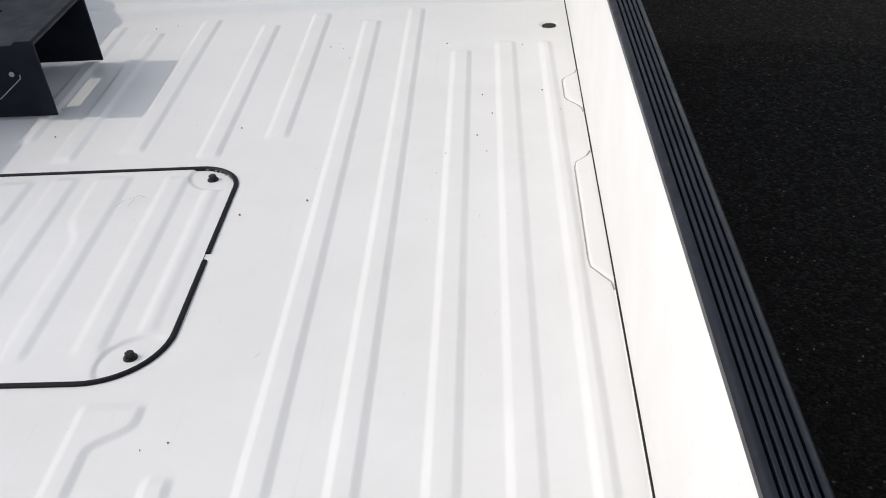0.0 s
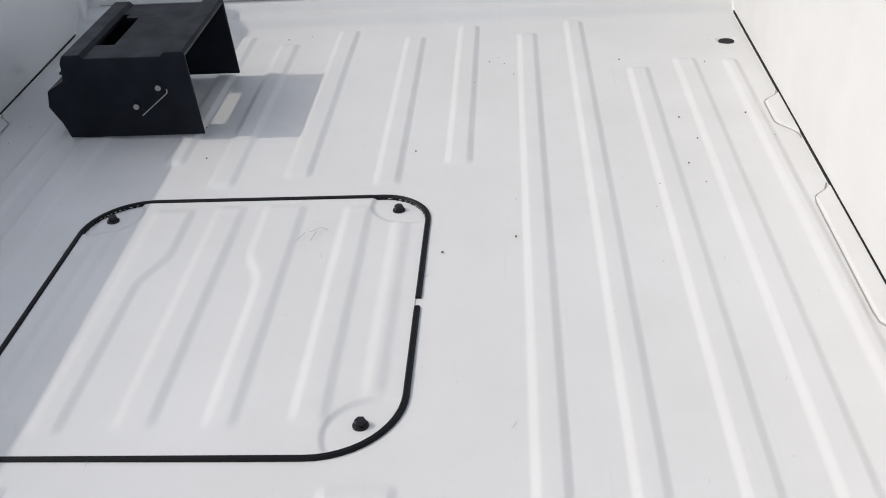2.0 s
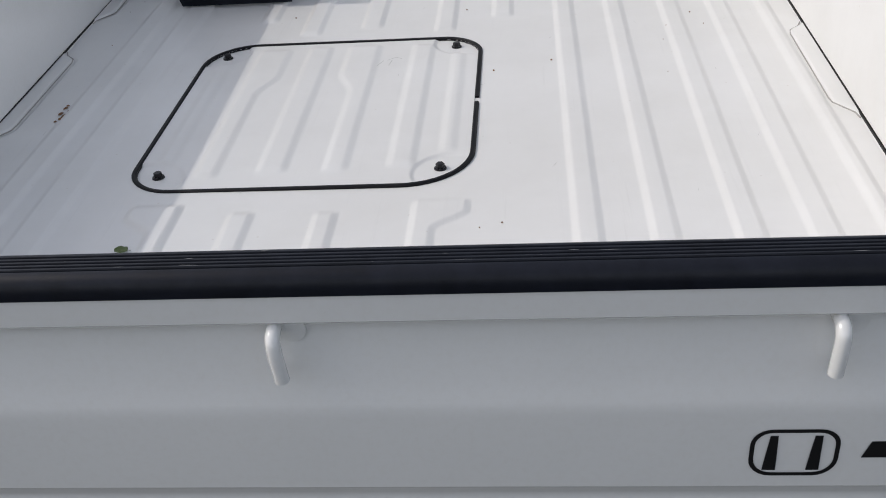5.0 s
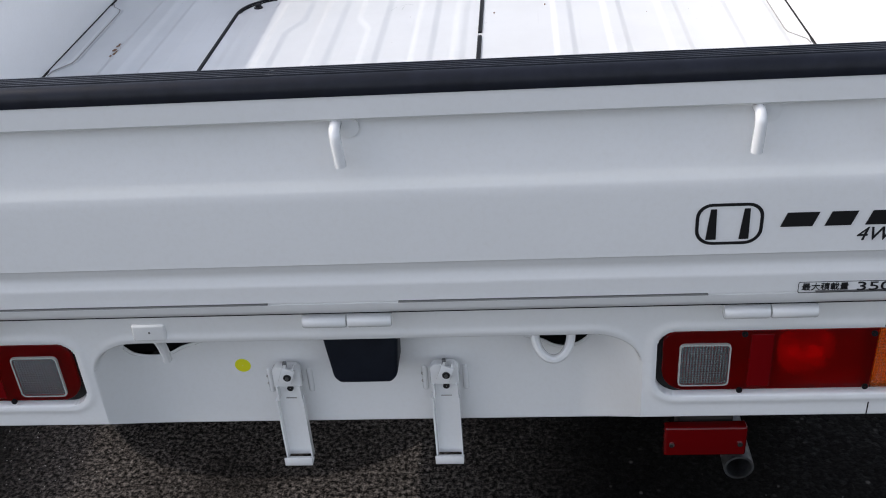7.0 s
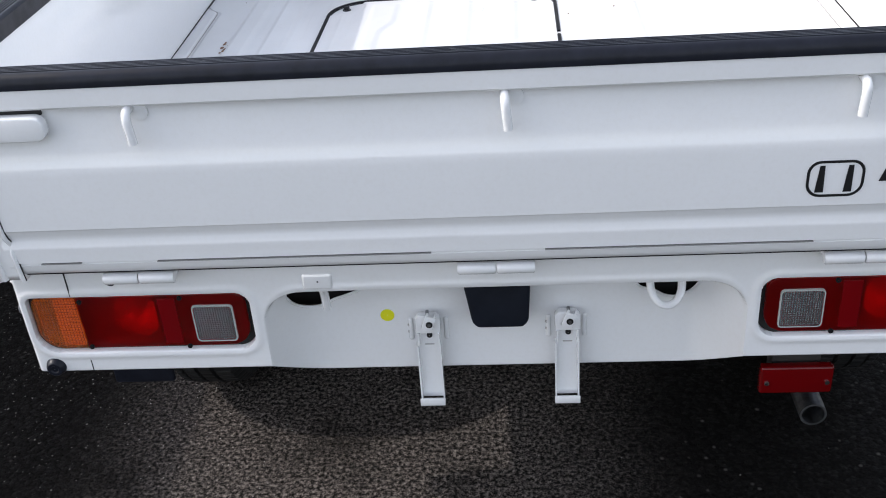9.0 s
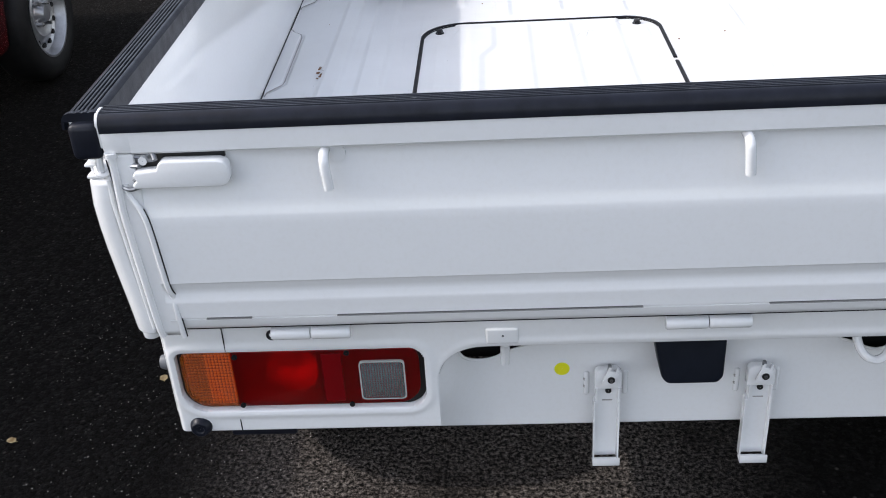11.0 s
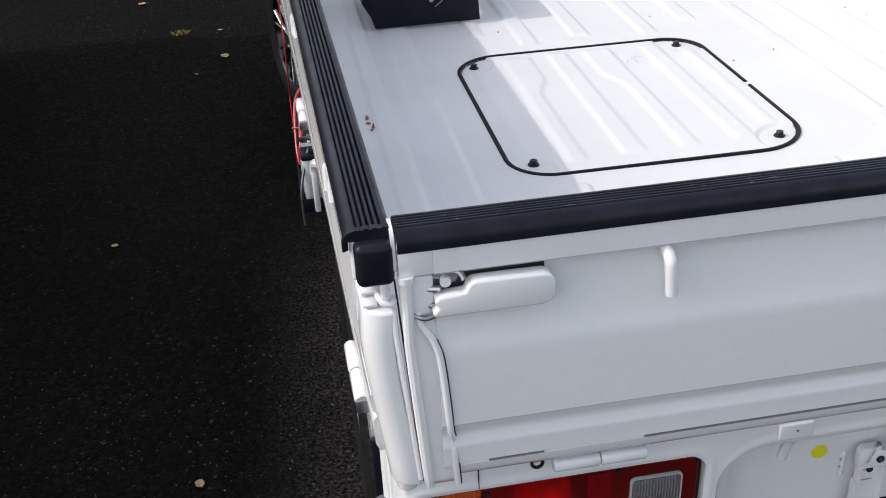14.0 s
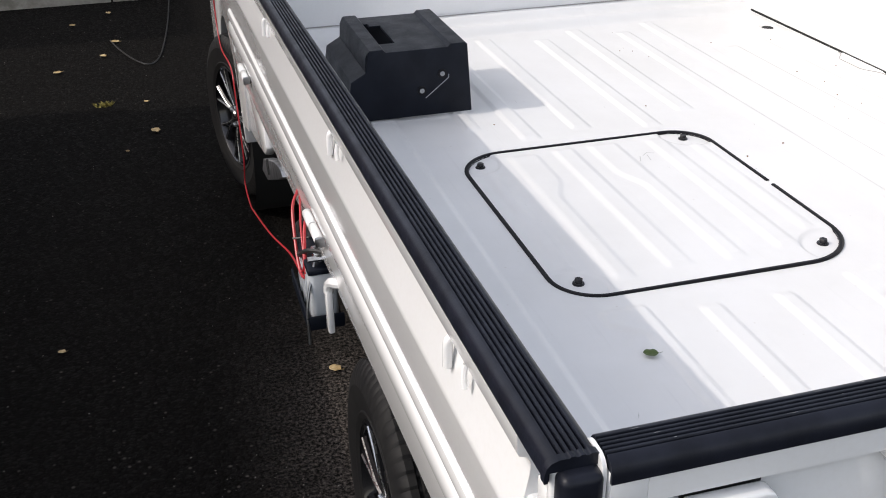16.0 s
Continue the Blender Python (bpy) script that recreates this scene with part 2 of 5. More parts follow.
def part(name, bm, mat, parent=None, label="", sharp=35):
    me = bpy.data.meshes.new(name)
    if isinstance(bm, bpy.types.Mesh):
        me = bm
    else:
        bmesh.ops.recalc_face_normals(bm, faces=bm.faces)
        bm.to_mesh(me)
        bm.free()
    me.materials.append(mat)
    me.polygons.foreach_set("use_smooth", [True] * len(me.polygons))
    me.set_sharp_from_angle(angle=radians(sharp))
    ob = new(name, me)
    while parent is not None and parent.parent is not None and parent.parent.parent is not None:
        parent = parent.parent
    if parent is not None:
        ob.parent = parent
        if parent.name in BASE:
            ob.matrix_parent_inverse = Matrix.Translation(-BASE[parent.name])
    return tagged(ob, label)


def joined(*bms):
    out = bmesh.new()
    for b in bms:
        me = bpy.data.meshes.new("tmp")
        b.to_mesh(me)
        b.free()
        out.from_mesh(me)
        bpy.data.meshes.remove(me)
    return out


def moved(bm, m):
    bmesh.ops.transform(bm, matrix=m, verts=bm.verts)
    return bm


def prism(profile, axis, a0, a1, bevel=0.0, seg=2):
    """A closed outline drawn out along an axis; the outline gives the other two coordinates in order."""
    bm = bmesh.new()

    def at(p, q, a):
        return {"x": (a, p, q), "y": (p, a, q), "z": (p, q, a)}[axis]

    lo = [bm.verts.new(at(p, q, a0)) for p, q in profile]
    hi = [bm.verts.new(at(p, q, a1)) for p, q in profile]
    n = len(profile)
    for i in range(n):
        bm.faces.new((lo[i], lo[(i + 1) % n], hi[(i + 1) % n], hi[i]))
    bm.faces.new(lo[::-1])
    bm.faces.new(hi)
    bmesh.ops.recalc_face_normals(bm, faces=bm.faces)
    if bevel:
        bmesh.ops.bevel(bm, geom=[e for e in bm.edges if e.calc_face_angle(0) > 0.5], offset=bevel, segments=seg, affect="EDGES", profile=0.5, clamp_overlap=True)
    return bm


def rbox(c, s, bevel=0.004, seg=2):
    bm = bmesh.new()
    bmesh.ops.create_cube(bm, size=1, matrix=Matrix.Translation(c) @ Matrix.Diagonal((*s, 1)))
    if bevel:
        bmesh.ops.bevel(bm, geom=bm.edges, offset=min(bevel, min(s) * 0.45), segments=seg, affect="EDGES", profile=0.5)
    return bm


def smooth_path(points, per=6):
    """A Catmull-Rom curve through the points."""
    p = [Vector(q) for q in points]
    p = [2 * p[0] - p[1]] + p + [2 * p[-1] - p[-2]]
    out = []
    for i in range(1, len(p) - 2):
        for k in range(per):
            t = k / per
            a, b, c, d = p[i - 1 : i + 3]
            out.append(0.5 * ((2 * b) + (c - a) * t + (2 * a - 5 * b + 4 * c - d) * t * t + (3 * b - 3 * c + d - a) * t**3))
    return out + [p[-2]]


def tube(points, r, n=10, closed=False):
    pts = [Vector(p) for p in points]
    bm = bmesh.new()
    rings, up = [], None
    for i, p in enumerate(pts):
        if closed:
            d = (pts[(i + 1) % len(pts)] - pts[i - 1]).normalized()
        else:
            d = (pts[min(i + 1, len(pts) - 1)] - pts[max(i - 1, 0)]).normalized()
        if up is None:
            up = d.orthogonal().normalized()
        up = (up - d * up.dot(d)).normalized()
        side = d.cross(up)
        rings.append([bm.verts.new(p + r * (math.cos(a) * up + math.sin(a) * side)) for a in (2 * math.pi * k / n for k in range(n))])
    for i in range(len(rings) - (0 if closed else 1)):
        a, b = rings[i], rings[(i + 1) % len(rings)]
        for k in range(n):
            bm.faces.new((a[k], a[(k + 1) % n], b[(k + 1) % n], b[k]))
    if not closed:
        bm.faces.new(rings[0][::-1])
        bm.faces.new(rings[-1])
    return bm


def lathe(profile, n=48, axis="x", center=(0, 0, 0), wobble=None):
    """(radius, height) turned about an axis through center. A ring of the profile closes on itself when its ends meet."""
    bm = bmesh.new()
    rings = []
    for j, (r, h) in enumerate(profile):
        ring = []
        for k in range(n):
            a = 2 * math.pi * k / n
            rr = r + (wobble(j, k) if wobble else 0)
            c, s = rr * math.cos(a), rr * math.sin(a)
            p = {"x": (h, c, s), "y": (c, h, s), "z": (c, s, h)}[axis]
            ring.append(bm.verts.new(Vector(p) + Vector(center)))
        rings.append(ring)
    for a, b in zip(rings, rings[1:]):
        for k in range(n):
            bm.faces.new((a[k], a[(k + 1) % n], b[(k + 1) % n], b[k]))
    return bm


def disc(center, r, thick, axis="y", n=20):
    return lathe([(0.0005, -thick / 2), (r, -thick / 2), (r, thick / 2), (0.0005, thick / 2)], n, axis, center)


def grid_mesh(name, X, Y, Z, keep=None):
    """A sheet from three arrays of the same shape; keep: which cells stay."""
    ny, nx = X.shape
    me = bpy.data.meshes.new(name)
    idx = np.arange(nx * ny).reshape(ny, nx)
    quads = np.stack([idx[:-1, :-1], idx[:-1, 1:], idx[1:, 1:], idx[1:, :-1]], -1).reshape(-1, 4)
    if keep is not None:
        quads = quads[keep.reshape(-1)]
    me.vertices.add(nx * ny)
    me.vertices.foreach_set("co", np.stack([X, Y, Z], -1).astype(np.float32).ravel())
    me.loops.add(quads.size)
    me.loops.foreach_set("vertex_index", quads.astype(np.int32).ravel())
    me.polygons.add(len(quads))
    me.polygons.foreach_set("loop_start", (np.arange(len(quads)) * 4).astype(np.int32))
    me.update(calc_edges=True)
    me.validate()
    if keep is not None:
        bm = bmesh.new()
        bm.from_mesh(me)
        bmesh.ops.delete(bm, geom=[w for w in bm.verts if not w.link_faces], context="VERTS")
        bm.to_mesh(me)
        bm.free()
    return me


def ease(t):
    t = np.clip(t, 0, 1)
    return t * t * (3 - 2 * t)


def rib(X, Y, x0, x1, y0, y1, h=0.0043, s=0.0115, e=0.020):
    """A pressed rib from x0 to x1 and y0 to y1, with sloping sides s and ends e: plain flanks and a flat crown."""
    def flank(t):
        t = np.clip(t, 0, 1)
        return 0.7 * t + 0.3 * ease(t)

    return h * flank((X - x0) / s) * flank((x1 - X) / s) * flank((Y - y0 + e / 2) / e) * flank((y1 + e / 2 - Y) / e)


def round_rect(x0, x1, y0, y1, radii, per=10):
    """Outline points, anticlockwise from the lower left; radii of lower left, lower right, upper right, upper left."""
    out = []
    for (cx, cy, a), r in zip(((x0, y0, 180), (x1, y0, 270), (x1, y1, 0), (x0, y1, 90)), radii):
        ox, oy = cx + (r if cx == x0 else -r), cy + (r if cy == y0 else -r)
        for k in range(per + 1):
            b = radians(a + 90 * k / per)
            out.append((ox + r * math.cos(b), oy + r * math.sin(b)))
    return out


def in_round_rect(X, Y, x0, x1, y0, y1, radii):
    ok = (X > x0) & (X < x1) & (Y > y0) & (Y < y1)
    for (cx, cy), r in zip(((x0, y0), (x1, y0), (x1, y1), (x0, y1)), radii):
        ox, oy = cx + (r if cx == x0 else -r), cy + (r if cy == y0 else -r)
        corner = ((X - ox) * (cx - ox) > 0) & ((Y - oy) * (cy - oy) > 0)
        ok &= ~(corner & ((X - ox) ** 2 + (Y - oy) ** 2 > r * r))
    return ok


def round_rect_depth(X, Y, x0, x1, y0, y1, radii):
    """How far a point lies inside a rounded rectangle (negative outside)."""
    cx, cy, hx, hy = (x0 + x1) / 2, (y0 + y1) / 2, (x1 - x0) / 2, (y1 - y0) / 2
    left, under = X < cx, Y < cy
    r = np.where(under, np.where(left, radii[0], radii[1]), np.where(left, radii[3], radii[2]))
    qx, qy = np.abs(X - cx) - hx + r, np.abs(Y - cy) - hy + r
    return r - np.minimum(np.maximum(qx, qy), 0) - np.hypot(np.maximum(qx, 0), np.maximum(qy, 0))


def lettering(text, size, m, mat, parent, label, shear=0.0):
    cu = bpy.data.curves.new("lettering", "FONT")
    cu.body, cu.size, cu.extrude, cu.shear = text, size, 0.0004, shear
    tmp = bpy.data.objects.new("tmp", cu)
    me = bpy.data.meshes.new_from_object(tmp)
    bpy.data.objects.remove(tmp)
    me.transform(m)
    me.name = "lettering"
    return part("lettering", me, mat, parent, label)


# ---- ground and surroundings ----
def ground_sheet():
    bm = bmesh.new()
    for a, b in ((-400, 400),):
        vs = [bm.verts.new(p) for p in ((a, a, 0), (b, a, 0), (b, b, 0), (a, b, 0))]
        bm.faces.new(vs)
    return part("ground", bm, asphalt)


tagged(ground_sheet(), "dark worn asphalt of a car park with pale stones", "asphalt", kind="structure")


# ---- the truck ----
FLOOR, BED_L, BED_R, BED_FRONT = 0.655, -0.706, 0.736, 2.13
truck = thing("pickup_truck", (0.02, 1.4, 0), "small white flatbed pickup truck with black rubber edge trims", "truck")

# bed floor, one pressed sheet
def foot_left(y):
    return -0.685 - 0.0245 * y


def foot_right(y):
    return 0.729 + 0.007 * y


U, Y = np.meshgrid(np.linspace(0, 1, 760), np.linspace(0.056, BED_FRONT + 0.05, 440))
X = foot_left(Y) + U * (foot_right(Y) - foot_left(Y))
Z = np.zeros_like(X)
HX0, HX1, HY0, HY1 = -0.405, 0.131, 0.709, 1.299
HR = (0.075, 0.105, 0.075, 0.095)
for x0, x1, y0, y1 in (
    # ahead of the hatch
    (-0.342, -0.300, 1.43, 2.04), (-0.243, -0.195, 1.345, 1.985), (-0.121, -0.072, 1.372, 2.055), (0.030, 0.077, 1.34, 2.0), (0.143, 0.191, 1.41, 2.06),
    # the long ones
    (0.269, 0.314, 0.0, 2.0), (0.371, 0.414, 0.0, 2.07), (0.480, 0.526, 0.0, 1.79), (0.574, 0.622, 0.0, 1.83), (0.668, 0.70, 0.0, 1.82),
    (-0.606, -0.553, 0.30, 1.85), (-0.528, -0.466, 0.30, 1.80),
    # behind the hatch
    (-0.329, -0.289, 0.0, 0.655), (-0.221, -0.178, 0.0, 0.64), (-0.096, -0.056, 0.0, 0.638), (0.044, 0.085, 0.0, 0.66), (0.160, 0.200, 0.0, 0.538),
):
    Z = np.maximum(Z, rib(X, Y, x0, x1, y0, y1))
# the flared heads of two of the rear ribs
Z = np.maximum(Z, rib(X, Y, 0.044, 0.085 + 0.047 * ease((Y - 0.585) / 0.05), 0.5, 0.665))
Z = np.maximum(Z, rib(X, Y, -0.329 - 0.045 * ease((Y - 0.585) / 0.05), -0.289, 0.5, 0.665, h=0.006))


def tabs(Y):
    """How far the wall's foot flange reaches into the floor along the bed."""
    w = 0 * Y
    for a, b in ((1.475, 1.655), (0.895, 1.30)):
        w = np.maximum(w, ease((Y - a) / 0.06) * ease((b - Y) / 0.045))
    return w


Z *= ease((Y - 0.056) / 0.03)
reach = 0.004 + 0.030 * tabs(Y)
for inner in (foot_right(Y) - reach - X, X - foot_left(Y) - reach):
    Z = np.maximum(Z, 0.0042 * ease(-inner / 0.005))
    Z -= 0.0035 * np.exp(-((inner - 0.002) / 0.0026) ** 2) * (reach > 0.006)
# upturned front edge
Z += 0.022 * ease((Y - (BED_FRONT - 0.045)) / 0.03) + 0.02 * ease((Y - BED_FRONT) / 0.03)
# drain holes near the front corners, shallow dishes
for hx, hy in ((0.698, 1.93), (-0.678, 1.88)):
    d = np.hypot(X - hx, (Y - hy) / 1.0)
    Z -= 0.004 * ease((0.024 - d) / 0.008)
# slight unevenness of thin sheet
for k, (ax, ay, ph) in enumerate(((5.1, 3.3, 0.4), (9.7, 2.1, 1.9), (3.2, 7.9, 4.0))):
    Z += 0.0006 * np.sin(ax * X + ph) * np.sin(ay * Y + 2 * ph)
cx_, cy_ = (X[:-1, :-1] + X[1:, 1:]) / 2, (Y[:-1, :-1] + Y[1:, 1:]) / 2
keep = ~in_round_rect(cx_, cy_, HX0 + 0.006, HX1 - 0.006, HY0 + 0.006, HY1 - 0.006, HR)
bed_floor = part("bed_floor", grid_mesh("bed_floor", X, Y, Z + FLOOR, keep), bedpaint, truck, "white ribbed steel load bed floor, dusty and scuffed", sharp=60)
part("under_floor", rbox((0.015, 1.17, 0.628), (1.40, 1.94, 0.012), 0), chassis, bed_floor, "dark underside of the bed")
for hx, hy in ((0.698, 1.93), (-0.678, 1.88)):
    part("drain_hole", disc((hx, hy, FLOOR - 0.0035), 0.016, 0.002, "z"), dark, bed_floor, "black drain hole")

for side_foot, s in ((foot_left, 1), (foot_right, -1)):
    for a, b in ((1.475, 1.655), (0.895, 1.30)):
        yy = np.linspace(a - 0.01, b + 0.005, 22)
        line = [(side_foot(y) + s * (0.004 + 0.030 * float(tabs(np.array(y)))), y, FLOOR + 0.0012) for y in yy]
        part("flange_edge", tube(line, 0.0011, 6), seam_mat, bed_floor, "thin open edge of the welded flange")

# engine hatch: a lid with its own ribs, in a rubber gasket
xs = np.linspace(HX0 + 0.004, HX1 - 0.004, 190)
ys = np.linspace(HY0 + 0.004, HY1 - 0.004, 150)
X, Y = np.meshgrid(xs, ys)
Z = np.zeros_like(X)
shift = 0.027 * ease((Y - 1.05) / 0.09)
for x0, x1, y0, y1 in (
    (-0.378, -0.343, 0.80, 1.215), (-0.306, -0.263 + shift, 0.755, 1.262), (-0.209, -0.156, 0.765, 1.27), (-0.105 - shift, -0.061, 0.765, 1.27), (-0.006, 0.043, 0.775, 1.262), (0.072, 0.104, 0.82, 1.225),
):
    Z = np.maximum(Z, rib(X, Y, x0, x1, y0, y1, h=0.0036 if -0.35 < np.min(x0) < 0.05 else 0.0026, s=0.0125))
BOLTS = ((-0.365, 1.243), (0.081, 1.257), (-0.360, 0.764), (0.080, 0.767))
for bx, by in BOLTS:
    d = np.hypot(X - bx - math.copysign(0.016, bx + 0.137), Y - by - math.copysign(0.016, by - 1.004))
    near = ease((0.062 - d) / 0.007)
    Z = Z * (1 - near) - 0.0035 * near
cx_, cy_ = (X[:-1, :-1] + X[1:, 1:]) / 2, (Y[:-1, :-1] + Y[1:, 1:]) / 2
keep = in_round_rect(cx_, cy_, HX0 + 0.006, HX1 - 0.006, HY0 + 0.006, HY1 - 0.006, HR)
hatch = part("engine_hatch", grid_mesh("engine_hatch", X, Y, Z + FLOOR + 0.001, keep), bedpaint, truck, "white ribbed steel hatch lid screwed down in the bed", sharp=60)


def strip_ring(path, w, z0, z1):
    """A flat rubber strip of width w along an open path in the plane."""
    bm = bmesh.new()
    rows = []
    for i, p in enumerate(path):
        a, b = Vector(path[max(i - 1, 0)]), Vector(path[min(i + 1, len(path) - 1)])
        d = (b - a).normalized()
        n = Vector((-d.y, d.x))
        rows.append([bm.verts.new((*(Vector(p) + n * o), z)) for o, z in ((-w / 2, z0), (-w / 2, z1 - 0.0015), (-w / 2 + 0.002, z1), (w / 2 - 0.002, z1), (w / 2, z1 - 0.0015), (w / 2, z0))])
    for a, b in zip(rows, rows[1:]):
        for k in range(6):
            bm.faces.new((a[k], a[(k + 1) % 6], b[(k + 1) % 6], b[k]))
    bm.faces.new(rows[0])
    bm.faces.new(rows[-1][::-1])
    return bm


outline = round_rect(HX0 + 0.003, HX1 - 0.003, HY0 + 0.003, HY1 - 0.003, HR, 12)
k0 = 26
loop = outline[k0:] + outline[:k0]
loop = [(HX1 - 0.003, 1.014)] + loop + [(HX1 - 0.003, 0.994)]
part("gasket", strip_ring(loop, 0.0082, FLOOR - 0.006, FLOOR + 0.0034), gasket_mat, hatch, "black rubber gasket, torn at one side")
for bx, by in BOLTS:
    b = lathe([(0.0005, 0.011), (0.0056, 0.011), (0.0070, 0.0097), (0.0070, 0.004)], 6, "z", (bx, by, FLOOR - 0.004))
    w = lathe([(0.0070, 0.004), (0.0094, 0.0035), (0.0102, 0.0005)], 18, "z", (bx, by, FLOOR - 0.004))
    part("bolt", joined(b, w), bolt_mat, hatch, "black hexagon bolt")


# edge trim of black rubber with grooves along its crown
def trim_profile(a_out, a_in, top, skirt_out, skirt_in, grooves=5, first=0.012, deep=0.006):
    """Outline across a trim from its outer to its inner edge: outer skirt, smooth shoulder, grooved crown, inner skirt."""
    d = 1 if a_in > a_out else -1
    w = abs(a_in - a_out)
    sh = min(first, 0.012)
    pts = [(a_out, top - skirt_out), (a_out, top - 0.013), (a_out + d * 0.0015, top - 0.007), (a_out + d * sh * 0.4, top - 0.003), (a_out + d * sh * 0.9, top - 0.0008)]
    g0, g1 = first, w - 0.005
    step = (g1 - g0) / grooves
    for i in range(grooves):
        s = a_out + d * (g0 + i * step)
        pts += [(s, top - 0.0008), (s + d * step * 0.05, top - deep), (s + d * step * 0.32, top - deep), (s + d * step * 0.38, top - 0.0008), (s + d * step * 0.50, top), (s + d * step * 0.88, top)]
    pts += [(a_in - d * 0.003, top - 0.001), (a_in, top - 0.005), (a_in, top - skirt_in), (a_in - d * 0.003, top - skirt_in), (a_in - d * 0.003, top - 0.011), (a_out + d * 0.003, top - 0.011), (a_out + d * 0.003, top - skirt_out)]
    return pts


# sheet section of a drop side or gate: outward distance o (positive outwards) against height
def panel_section(outer, thick_line, sign, base_at):
    """Closed outline: outer contour downwards, then the plain inner face back up."""
    pts = [(base_at + sign * o, z) for o, z in outer]
    pts += [(base_at + sign * o, z) for o, z in thick_line]
    return pts


SIDE_OUT = [(0.0, 0.972), (0.0, 0.946), (-0.002, 0.9425), (-0.009, 0.940), (-0.0115, 0.935), (-0.0114, 0.928), (-0.0108, 0.922), (-0.0016, 0.874), (-0.0009, 0.869), (-0.0014, 0.864), (-0.0142, 0.783), (-0.0155, 0.775), (-0.0185, 0.771), (-0.0185, 0.767), (-0.0135, 0.763), (-0.0122, 0.753), (-0.0140, 0.742), (-0.0175, 0.739), (-0.0175, 0.735), (-0.0145, 0.731), (-0.0130, 0.716), (-0.0140, 0.700), (-0.0180, 0.690)]


def flared(bm, sign):
    """The bed and its walls stand a little wider towards the cab."""
    foot, head = (0.0245, 0.017) if sign < 0 else (0.007, 0.0)
    for w in bm.verts:
        w.co.x += sign * w.co.y * (foot + (head - foot) * (w.co.z - FLOOR) / 0.33)
    return bm


def drop_side(sign, top_out, foot_in, top_in, label):
    """One side wall of the bed with its hooks, trim and hinges. sign -1: the left one."""
    inner = [(foot_in - top_out) * sign, (top_in - top_out) * sign]
    back = [(inner[0] - 0.0005, 0.694), (inner[0], 0.662), (inner[0] - 0.003, 0.72), (inner[1] - 0.003, 0.945), (inner[1] + 0.001, 0.952), (inner[1] + 0.001, 0.972)]
    side = part("drop_side", flared(prism(panel_section(SIDE_OUT, back, sign, top_out), "y", 0.070, BED_FRONT + 0.05), sign), paint if sign < 0 else bedpaint, truck, label)
    trim = prism(trim_profile(top_out + sign * 0.0005, top_in - sign * 0.003, 0.984, 0.020, 0.03 if sign < 0 else 0.014, 5, 0.010, 0.0080), "y", 0.014, BED_FRONT + 0.03)
    part("edge_trim", flared(trim, sign), rubber, side, "grooved black rubber edge trim")
    part("trim_lip", flared(prism(trim_profile(top_out + sign * 0.003, top_in - sign * 0.004, 0.9855, 0.02, 0.02, 3, 0.016, 0.001), "y", 0.010, 0.017), sign), rubber, side)
    cap_x = (top_out + top_in) / 2
    part("end_cap", rbox((cap_x - sign * 0.004, 0.010, 0.954), (abs(top_out - top_in) - 0.004, 0.026, 0.042), 0.007, 4), rubber, side, "black plastic end cap")
    part("cap_rim", rbox((cap_x - sign * 0.0035, 0.0175, 0.9555), (abs(top_out - top_in) + 0.001, 0.010, 0.0455), 0.0045, 4), paint, side)
    for y in (0.262, 0.806, 1.42, 1.98):
        hk = [(top_out - sign * 0.009, y - 0.006, 0.9355), (top_out - sign * 0.005, y - 0.006, 0.9345), (top_out - sign * 0.0030, y - 0.006, 0.931), (top_out - sign * 0.0025, y - 0.006, 0.924), (top_out - sign * 0.0025, y - 0.006, 0.904)]
        part("rope_hook", flared(tube(smooth_path(hk, 4), 0.0048, 12), sign), paint, side)
        hk = [(top_out - sign * 0.004, y - 0.055, 0.938), (top_out - sign * 0.002, y - 0.057, 0.928), (top_out - sign * 0.002, y - 0.060, 0.916)]
        part("rope_hook_end", flared(tube(smooth_path(hk, 4), 0.0030, 8), sign), paint, side)
    for y in (0.165, 0.975, 1.84):
        hx = top_out - sign * 0.0105
        for a, b in ((y, y + 0.054), (y + 0.057, y + 0.111)):
            h = lathe([(0.0005, a), (0.0070, a), (0.0085, a + 0.003), (0.0085, b - 0.003), (0.0070, b), (0.0005, b)], 14, "y", (hx, 0, 0.682))
            part("hinge_barrel", flared(h, sign), paint, side)
        part("hinge_clip", flared(rbox((hx, y - 0.008, 0.682), (0.016, 0.006, 0.018), 0.002), sign), dull, side, "grey spring clip")
    part("foot_rail", flared(prism([(top_out - sign * 0.020, 0.692), (top_out - sign * 0.030, 0.606), (top_out - sign * 0.034, 0.592), (top_out - sign * 0.055, 0.592), (top_out - sign * 0.055, 0.652), (top_out - sign * 0.034, 0.655)], "y", 0.10, BED_FRONT + 0.05), sign), paint, side)
    part("seam_gap", flared(rbox((foot_in - sign * 0.0005, 1.08, FLOOR + 0.002), (0.003, 2.04, 0.007), 0), sign), dark, side, "dark open seam")
    return side


drop_side(-1, -0.717, -0.685, -0.680, "white steel drop side with rope hooks")
drop_side(1, 0.789, 0.729, 0.745, "white steel drop side with rope hooks")

